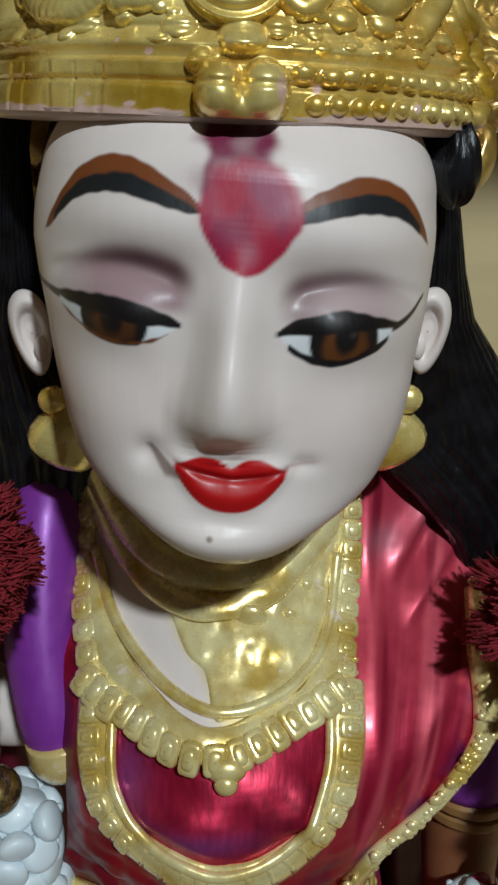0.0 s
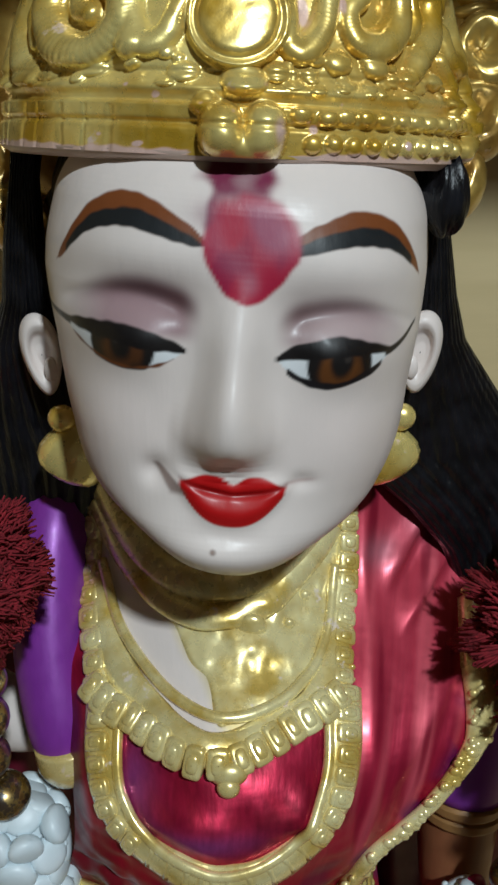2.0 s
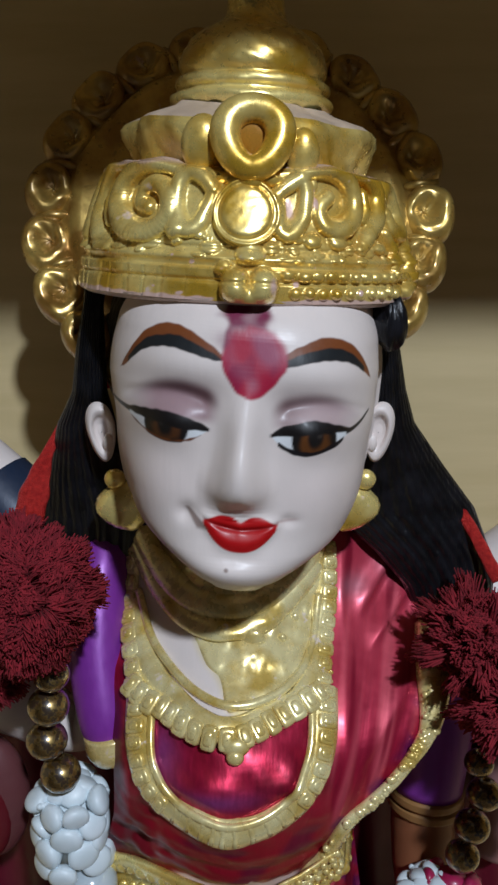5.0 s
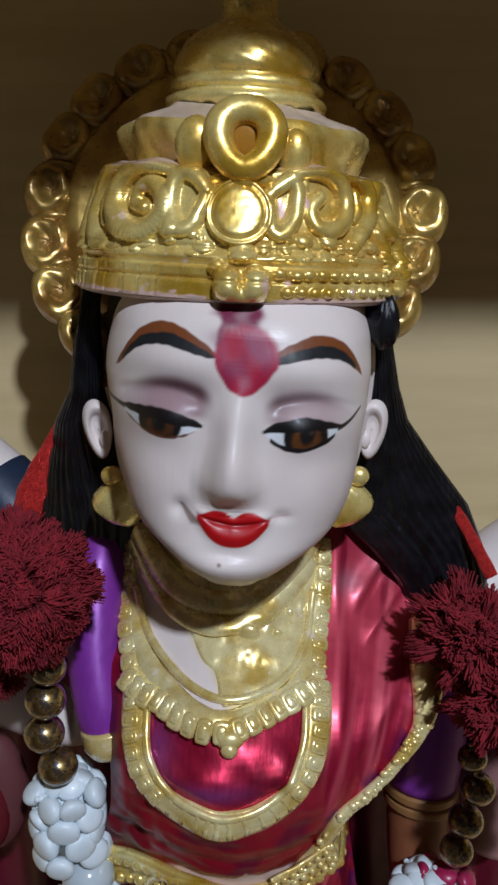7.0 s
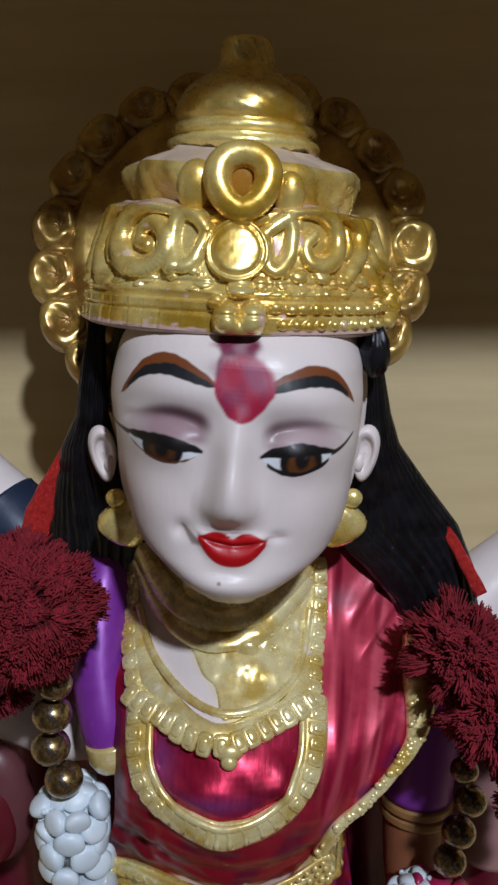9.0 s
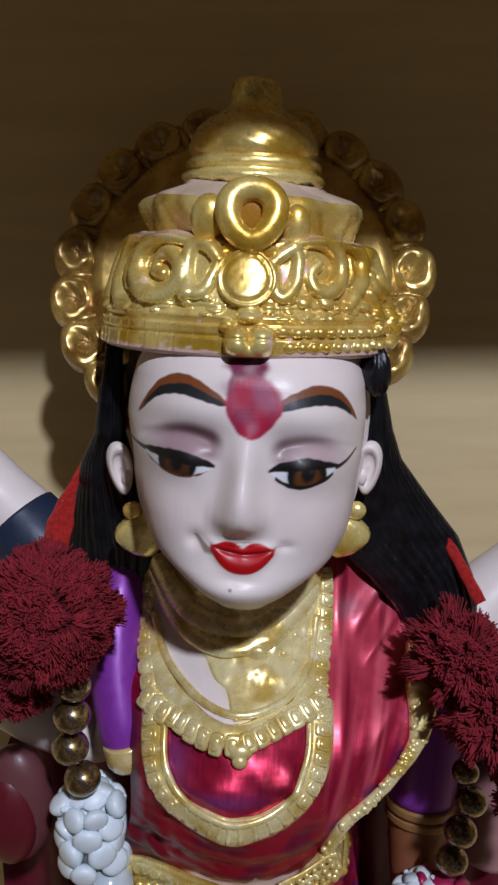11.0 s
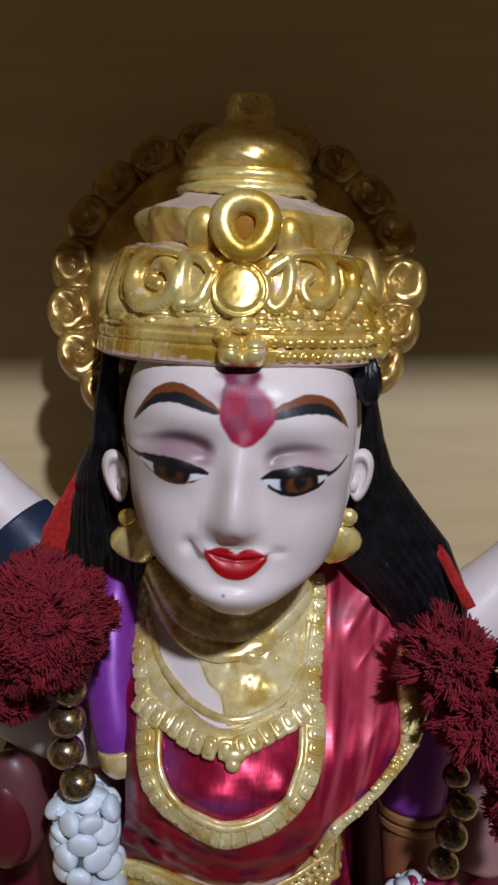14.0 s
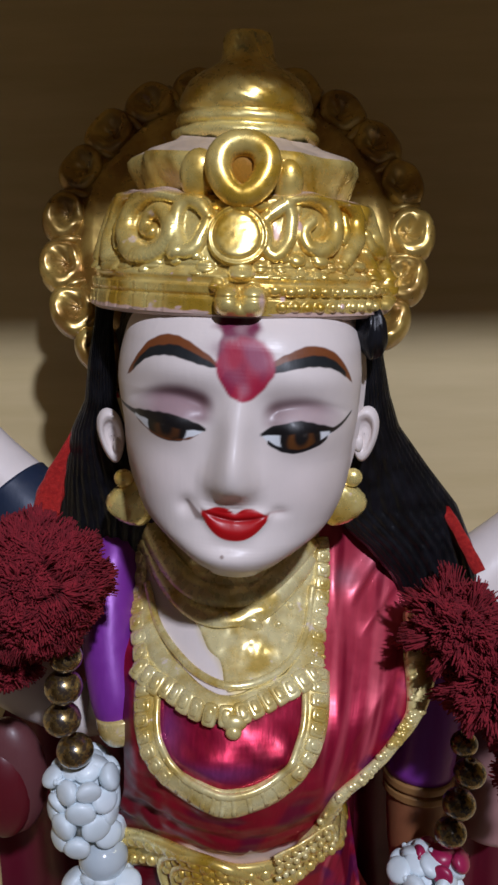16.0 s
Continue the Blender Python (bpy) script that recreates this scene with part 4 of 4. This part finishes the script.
def crown_wash(s, z, h):
    """Bare pink resin at chips and upper edges, an orange wash in the hollows of one side."""
    col = np.empty(s.shape + (4,))
    col[:] = (0.55, 0.27, 0.03, 0.0)
    far = step(s, 6, 26)
    col[..., 3] = np.clip((0.15 + 0.65 * far) * step(1.0 - h, 0, 0.9) * (0.5 + 0.5 * wobble(s, z, 94, 7, 0.6)), 0, 0.7)
    chip = step(wobble(s, z, 95, 9, 2.2), 0.85, 1.0) * step(np.abs(z - 305.5), 0, 0.4) * step(309.0 - z, 0, 1)
    rim = step(z - 319.7 + 0.5 * wobble(s, z, 96, 7, 0.8), 0, 0.7)
    low = step(303.0 + 0.3 * wobble(s, z, 97, 7, 1.5) - z, 0, 0.3) * step(np.abs(s - 1.3), 4, 4.6)
    hollow = bell(s, z, 6.6, 314.6, 0.8, 1.7) + bell(s, z, 3.8, 304.6, 1.0, 2.4) * 0.7 + bell(s, z, 10.4, 316.0, 0.5, 1.8)
    bare = np.clip(chip + rim * 0.9 + low + step(hollow, 0.4, 0.7), 0, 1)[..., None]
    return col * (1 - bare) + np.array((0.72, 0.50, 0.46, 0.9)) * bare


def build_crown():
    statue.lathe([(20, 301.5), (24.6, 301.6), (25.5, 302.1), (25.6, 302.6)], (CX, CY), P_, (0.62, 0.47, 0.40, 0.05), 160)
    a, v = np.meshgrid(np.linspace(-1.75, 1.75, 620), np.linspace(0, 1, 200), indexing="xy")
    s = a * 23.5
    top = 319.9 + 0.9 * bell(s, 0 * s, -15.5, 0, 6, 1) + 0.7 * bell(s, 0 * s, -27, 0, 5, 1) + 0.8 * bell(s, 0 * s, 13.5, 0, 5, 1) - 1.2 * bell(s, 0 * s, 0.5, 0, 4, 1) + 0.12 * wobble(s, 0 * s, 98, 6, 1.0)
    z = 302.3 + (top - 302.3) * v
    h = crown_height(s, z)
    wall = np.interp(z, [302, 304, 307, 309, 312, 316, 319, 321], [25.0, 24.9, 24.6, 23.9, 22.6, 21.2, 20.4, 20.0])
    edge = step(v, 0.955, 1.0)
    r = wall + h * (1 - 0.55 * edge) - 0.9 * edge ** 2
    statue.grid(np.stack((CX + r * np.sin(a), CY - r * np.cos(a), z), -1), G_, crown_wash(s, z, h))
    ledge = [np.stack((CX + q * np.sin(a[0]), CY - q * np.cos(a[0]), top[0] + dz), -1) for q, dz in ((r[-1], 0), (r[-1] - 0.7, 0.15), (np.full_like(r[-1], 17.0), -0.2))]
    statue.grid(np.array(ledge), P_, (0.62, 0.46, 0.36, 0.1))
    b = np.linspace(1.7, 2 * np.pi - 1.7, 90)
    statue.grid(np.array([np.stack((CX + q * np.sin(b), CY - q * np.cos(b), np.full_like(b, zz)), -1) for q, zz in ((24.6, 302.3), (25.2, 303), (24.8, 307), (22.6, 312), (20.6, 319.8), (17.0, 320))]), G_)

    def uneven(r, z, a):
        return r + 0.5 * np.sin(a * 7 + z * 0.5) + 0.3 * np.sin(a * 13 + 1) + 0.15 * np.sin(a * 29 + z), z + 0.25 * np.sin(a * 5)

    statue.lathe([(17.0, 319.5), (17.2, 321.0), (17.6, 322.2), (18.5, 324.2), (18.7, 325.5), (18.2, 326.4)], (CX, CY), G_, k=140, shape=uneven)
    statue.lathe([(18.1, 326.4), (17.2, 327.0), (12.8, 328.4), (11.6, 329.2)], (CX, CY), P_, (0.58, 0.45, 0.33, 0.12), 140, shape=uneven)
    for x, y, z, rr in ((-6.6, 80.2, 322.6, (3.0, 2.0, 4.0)), (6.6, 80.4, 322.0, (2.4, 1.6, 3.4))):
        statue.ball((x, y, z), rr, G_, k=20)
    prof = spline([(11.4, 328.6), (12.3, 329.8), (12.2, 330.8), (11.3, 331.5), (11.8, 332.3), (11.5, 333.2), (10.7, 333.7), (11.1, 334.8), (11.0, 336.2), (10.3, 337.8), (9.2, 339.2),
                   (7.4, 340.6), (5.7, 341.6), (4.7, 342.4), (4.3, 343.4), (4.15, 345.0), (4.05, 346.2), (3.6, 346.9), (2.6, 347.1), (0.01, 347.15)], 80)
    statue.lathe(prof, (CX, CY + 0.8), G_, k=110, shape=lambda r, z, a: (r + 0.09 * np.sin(a * 5 + z * 1.3) + 0.05 * np.sin(a * 17 + z * 3), z))
    # looped jewel over the disc, its hollow washed orange
    loop = [(math.sin(b) * (3.55 + 0.7 * math.cos(b)), 3.9 * math.cos(b)) for b in np.linspace(0, 6.283, 60, endpoint=False)]
    c = np.array((0.0, 77.6, 323.4))
    statue.tube([c + (x, 0.35 * z, z) for x, z in loop], lerp(np.arange(60), [0, 12, 30, 48, 60], [2.05, 2.1, 1.8, 2.1, 2.05]), G_, sides=20, flat=0.85, closed=True)
    statue.ball(c + (0, 2.0, 0.7), (3.4, 1.2, 3.8), G_, (0.46, 0.20, 0.02, 0.9), k=22)
    statue.ball(c + (0.1, -0.6, -5.2), (1.9, 1.6, 2.0), G_, k=18)
    for side in (-1, 1):
        statue.tube([c + (side * x, y, z) for x, y, z in ((0.6, -0.4, -4.6), (2.4, -0.1, -5.2), (4.4, 0.6, -5.4))], [1.1, 1.0, 0.7], G_, sides=12)


build_crown()
for cx, cy, rx in ((21.2, 86.4, 2.4),):
    th, ph = np.meshgrid(np.linspace(0.01, np.pi - 0.01, 30), np.linspace(0, 2 * np.pi, 40, endpoint=False), indexing="ij")
    k = 1 + (0.2 * wobble(np.cos(ph) * 3, th * 3, 61, 6, 1.2) + 0.12 * wobble(np.cos(ph) * 7 + np.sin(ph) * 5, th * 6, 62, 6, 1.4)) * np.sin(th)
    statue.grid(np.stack((cx + rx * k * np.sin(th) * np.cos(ph), cy + 3 * k * np.sin(th) * np.sin(ph), 299.2 + 4.4 * k * np.cos(th)), -1), H_, wrap=True)
statue.turn(crown_start, (0, 97, 303), 3.0)
for k in range(crown_start, len(statue.v)):
    statue.v[k] = (statue.v[k] - (CX, CY, 0)) * (1.02, 1.02, 1) + (CX, CY, 0)

# halo: a domed disc with a rim of looped petals
def build_halo():
    c, lean = np.array((-2.3, 112.2, 314.2)), math.atan(0.5)
    ex, ez, out = np.array((1.0, 0, 0)), np.array((0, math.sin(lean), math.cos(lean))), np.array((0, -math.cos(lean), math.sin(lean)))
    a = np.linspace(0, 2 * np.pi, 160, endpoint=False)
    prof = [(0.01, 0.6), (14, 1.2), (22, 2.2), (26.6, 3.0), (28.4, 2.8), (29.3, 1.4), (31, 0.6), (34, 0.4), (34.6, -1.2), (20, -3.2), (0.01, -3.2)]
    rows = []
    for r, d in prof:
        rr, dd = r + 0.12 * np.sin(a * 9), d + 0.12 * np.sin(a * 13 + r)
        rows.append(c + np.outer(rr * np.sin(a), ex) + np.outer(rr * np.cos(a), ez) + np.outer(dd, out))
    statue.grid(np.stack(rows), O_, wrap=True)
    rnd = random.Random(2)
    n = 21
    b, q = np.meshgrid(np.linspace(0, 2 * np.pi, 40, endpoint=False), np.linspace(0, 1, 30), indexing="xy")
    for k in range(n):
        th = 2 * np.pi * (k + 0.23 + rnd.uniform(-0.06, 0.06)) / n
        er, et = ex * math.sin(th) + ez * math.cos(th), ex * math.cos(th) - ez * math.sin(th)
        j = rnd.uniform(0.93, 1.05)
        m = c + er * 33.2
        # a plump curled petal: a thick lip round a small hollow, melted into its neighbours
        rho = np.interp(q, [0, 0.74, 1], [0.02, 1, 0.86])
        rise = np.interp(q, [0, 0.10, 0.20, 0.32, 0.44, 0.56, 0.66, 0.74, 0.87, 1.0], [1.0, 1.1, 1.5, 2.3, 2.7, 2.5, 1.7, 0.2, -1.5, -2.2]) * j
        lip = 0.72 + 0.28 * np.cos(b)
        rise = np.where(rise > 0, rise * (0.55 + 0.45 * lip), rise) + 0.28 * np.sin(b * 3 + k * 1.7) * rho + 0.14 * np.sin(b * 5 + q * 9 + k)
        across = 5.5 * j * rho * np.sin(b) * (1 + 0.12 * np.cos(b))
        along = 4.5 * j * rho * np.cos(b) - 0.9 * (1 - rho)
        statue.grid(m + across[..., None] * et + along[..., None] * er + rise[..., None] * (out + er * rnd.uniform(-0.1, 0.2)), O_, wrap=True)
        statue.tube([m - er * 4.6 + et * 4.6 + out * 0.6, m - er * 1.0 + et * 5.0 + out * 1.0, m + er * 2.0 + et * 5.1 + out * 0.2], [0.8, 0.9, 0.5], O_, sides=8)


build_halo()

# lower body: folded skirt and round plinth
def build_base():
    def folds(r, z, a):
        return r + 1.3 * np.sin(a * 22 + 0.05 * z) * step(205 - z, 5, 30), z

    statue.lathe([(17, 204), (18.5, 196), (20, 186), (28, 168), (42, 148), (50, 132), (48, 124), (0.01, 124)], (-1, 104), P_, RED, 160, 0.62, folds)
    statue.lathe([(0.01, 126), (54, 126), (56, 124), (56, 114), (58, 112), (58, 110), (0.01, 110)], (-1, 104), O_, k=96, squash=0.62)


build_base()
thing("goddess_statue", statue, [PAINT, GOLD, PALE, HAIR, OLD], (-1, 104, 110), None,
      "painted resin deity figure, gold crown, red sari, on the shelf", "statue")

# ---- garland ----
garland = new("garland")
garland.location = world((0, 90, 190))
tagged(garland, "maroon wool, gold bead and white flower garland round the statue", "garland")


def pompom(c, r, seed, count=1500, ragged=0.07):
    s = Shape()
    c = np.asarray(c, float)
    s.ball(c, r * 0.72, 0, k=24)
    rnd = random.Random(seed)
    tufts = np.array([[rnd.gauss(0, 1) for _ in range(3)] for _ in range(230)])
    tufts /= np.linalg.norm(tufts, axis=1)[:, None]
    long = [rnd.uniform(0.9 - ragged, 1.04 + ragged * 0.7) for _ in range(230)]
    for k in range(count):
        d = np.array([rnd.gauss(0, 1) for _ in range(3)])
        d /= np.linalg.norm(d)
        near = int(np.argmax(tufts @ d))
        tip = d * 0.4 + tufts[near] * 0.6
        tip /= np.linalg.norm(tip)
        side = np.cross(d, [rnd.gauss(0, 1) for _ in range(3)])
        side /= np.linalg.norm(side)
        end = r * (0.98 + ragged * math.sin(d[0] * 6 + seed) * math.sin(d[2] * 7 + d[1] * 3)) * rnd.uniform(0.9, 1.06) * long[near]
        p = spline([c + d * r * 0.62, c + d * r * 0.82 + side * r * 0.03, c + tip * end + side * r * rnd.uniform(-0.12, 0.16)], 4)
        s.tube(p, np.array((0.17, 0.20, 0.20, 0.13)) * rnd.uniform(0.7, 1.3), 0, sides=3)
    return thing("pompom", s, [WOOL], c, garland, "fluffy maroon wool pompom")


pompom((-34.4, 77, 257.6), 12.0, 1, 16000)
pompom((-43.5, 81, 245.6), 9, 2, 7000)
pompom((37.4, 86, 246.0), 8.6, 3, 9000, 0.26)
pompom((42.6, 82, 237.8), 8.4, 4, 9000, 0.26)
# two mostly unseen pompoms, added to shade the right arm and beads
pompom((54.0, 75, 250.0), 10.0, 5, 4000)
pompom((50.3, 71, 228.0), 9.3, 6, 7000)


def bead(c, r, mat=BEAD, name="bead", label=""):
    s = Shape()
    th, ph = np.meshgrid(np.linspace(0.16, np.pi - 0.16, 14), np.linspace(0, 2 * np.pi, 24, endpoint=False), indexing="ij")
    p = np.stack((np.sin(th) * np.cos(ph), np.sin(th) * np.sin(ph), np.cos(th) * 0.93), -1) * r + np.asarray(c, float)
    p = np.concatenate((p[:1] * 0 + np.asarray(c, float), p, p[:1] * 0 + np.asarray(c, float)))
    s.grid(p, 0, wrap=True)
    return thing(name, s, [mat], c, garland, label)


for c, r in (((-30.8, 78, 244.4), 2.9), ((-32.0, 79.5, 238.0), 3.35), ((-33.2, 81.5, 230.6), 3.4), ((-31.7, 83, 223.4), 3.4),
             ((39.9, 90, 221.0), 2.6), ((41.2, 90, 214.8), 3.1), ((39.4, 90, 208.2), 3.2), ((38.0, 90, 202.0), 3.1)):
    bead(c, r)


def petal(s, q, out, size, rnd):
    """A round, slightly dished petal whose face looks along out."""
    m = Vector(out).to_track_quat("Y", "Z").to_matrix() @ Euler([rnd.uniform(-0.4, 0.4) for _ in range(3)]).to_matrix()
    th, ph = np.meshgrid(np.linspace(0.02, np.pi - 0.02, 12), np.linspace(0, 2 * np.pi, 16, endpoint=False), indexing="ij")
    p = np.stack((np.sin(th) * np.cos(ph) * 1.08, np.sin(th) * np.sin(ph) * 0.72, np.cos(th)), -1) * size
    p[..., 1] -= 0.22 * size * (1 - (p[..., 0] ** 2 + p[..., 2] ** 2) / size ** 2)
    s.grid(p @ np.array(m).T + q, 0, wrap=True)


def flower(c, mat, name, seed, layers=4, r=6.0, tall=15):
    """Plastic florets with round petals and a pin, threaded round a core."""
    s = Shape()
    rnd = random.Random(seed)
    c = np.asarray(c, float)
    for k in range(layers):
        z = c[2] + tall * ((k + 0.5) / layers - 0.5)
        n = 7
        for j in range(n):
            a, up = (j + 0.5 * (k % 2)) * 6.283 / n + rnd.uniform(-0.2, 0.2), 0.9 if j % 2 else -0.9
            top = 1.0 if k == layers - 1 else 0.0
            rad = r * rnd.uniform(0.84, 1.0)
            q = c * (1, 1, 0) + (rad * math.sin(a), -rad * math.cos(a), z + up * 0.8 + rnd.uniform(-0.3, 0.3))
            petal(s, q, (math.sin(a), -math.cos(a), 0.35 * up + 0.35 * top), r * rnd.uniform(0.37, 0.45), rnd)
            if j % 2:
                d = np.array((math.sin(a + 0.4), -math.cos(a + 0.4), 0.1))
                base = c * (1, 1, 0) + (0, 0, z)
                s.tube([base + d * r * 0.7, base + d * r * 1.02 + (0, 0, 0.3)], [0.7, 0.55], 0, sides=8)
                s.ball(base + d * r * 1.02 + (0, 0, 0.3), 0.6, 0, k=8)
    for j in range(5 if layers > 1 else 0):
        a = j * 1.2566 + 0.4
        petal(s, c + (2.3 * math.sin(a), -2.3 * math.cos(a), tall * 0.5 + 0.3), (0.5 * math.sin(a), -0.5 * math.cos(a), 1), r * 0.42, rnd)
    s.tube([c + (0, 0, -tall * 0.45), c + (0, 0, tall * 0.45)], r * 0.55, 0, sides=12)
    return thing(name, s, [mat], c, garland, "cluster of rounded magenta petals" if mat != WHITE else "white plastic flower cluster")


flower((-31.2, 87, 210.4), WHITE, "flower_bead", 1)
bead((-28.7, 87, 198.2), 4.8, PEARL, "pearl", "glossy white pearl")
flower((-29.0, 87, 187.6), WHITE, "flower_bead", 2)
flower((36.6, 91, 195.8), MAGENTA, "petal_bead", 3, 1, 4.6, 3.0)
flower((33.6, 91, 187.8), WHITE, "flower_bead", 4)


def ribbon(ctrl, half, seed):
    s = Shape()
    p = spline(ctrl, 60)
    k = np.arange(60)
    s.tube(p, lerp(k / 59, np.linspace(0, 1, len(half)), half) * (1 + 0.04 * np.sin(k * 0.9 + seed)), 0, sides=14, flat=0.4)
    return thing("ribbon", s, [RIBBON], p[0], garland, "glittery red ribbon")


ribbon([(-26.5, 113, 284), (-31.2, 106, 281), (-34.0, 97.5, 275.5), (-35.6, 92, 269.0), (-36, 84, 262)], [0.6, 0.7, 0.9, 2.6, 2.2], 1)
ribbon([(26, 115, 280), (31.5, 107, 271.5), (37.6, 99.5, 262.4), (42.6, 95, 253.0)], [0.4, 0.8, 1.0, 1.2], 2)
ribbon([(-26.5, 113, 284), (-20, 128, 282), (0, 133, 280), (18, 128, 280), (26, 115, 280)], [0.8, 1.2, 1.2, 1.2, 0.8], 3)
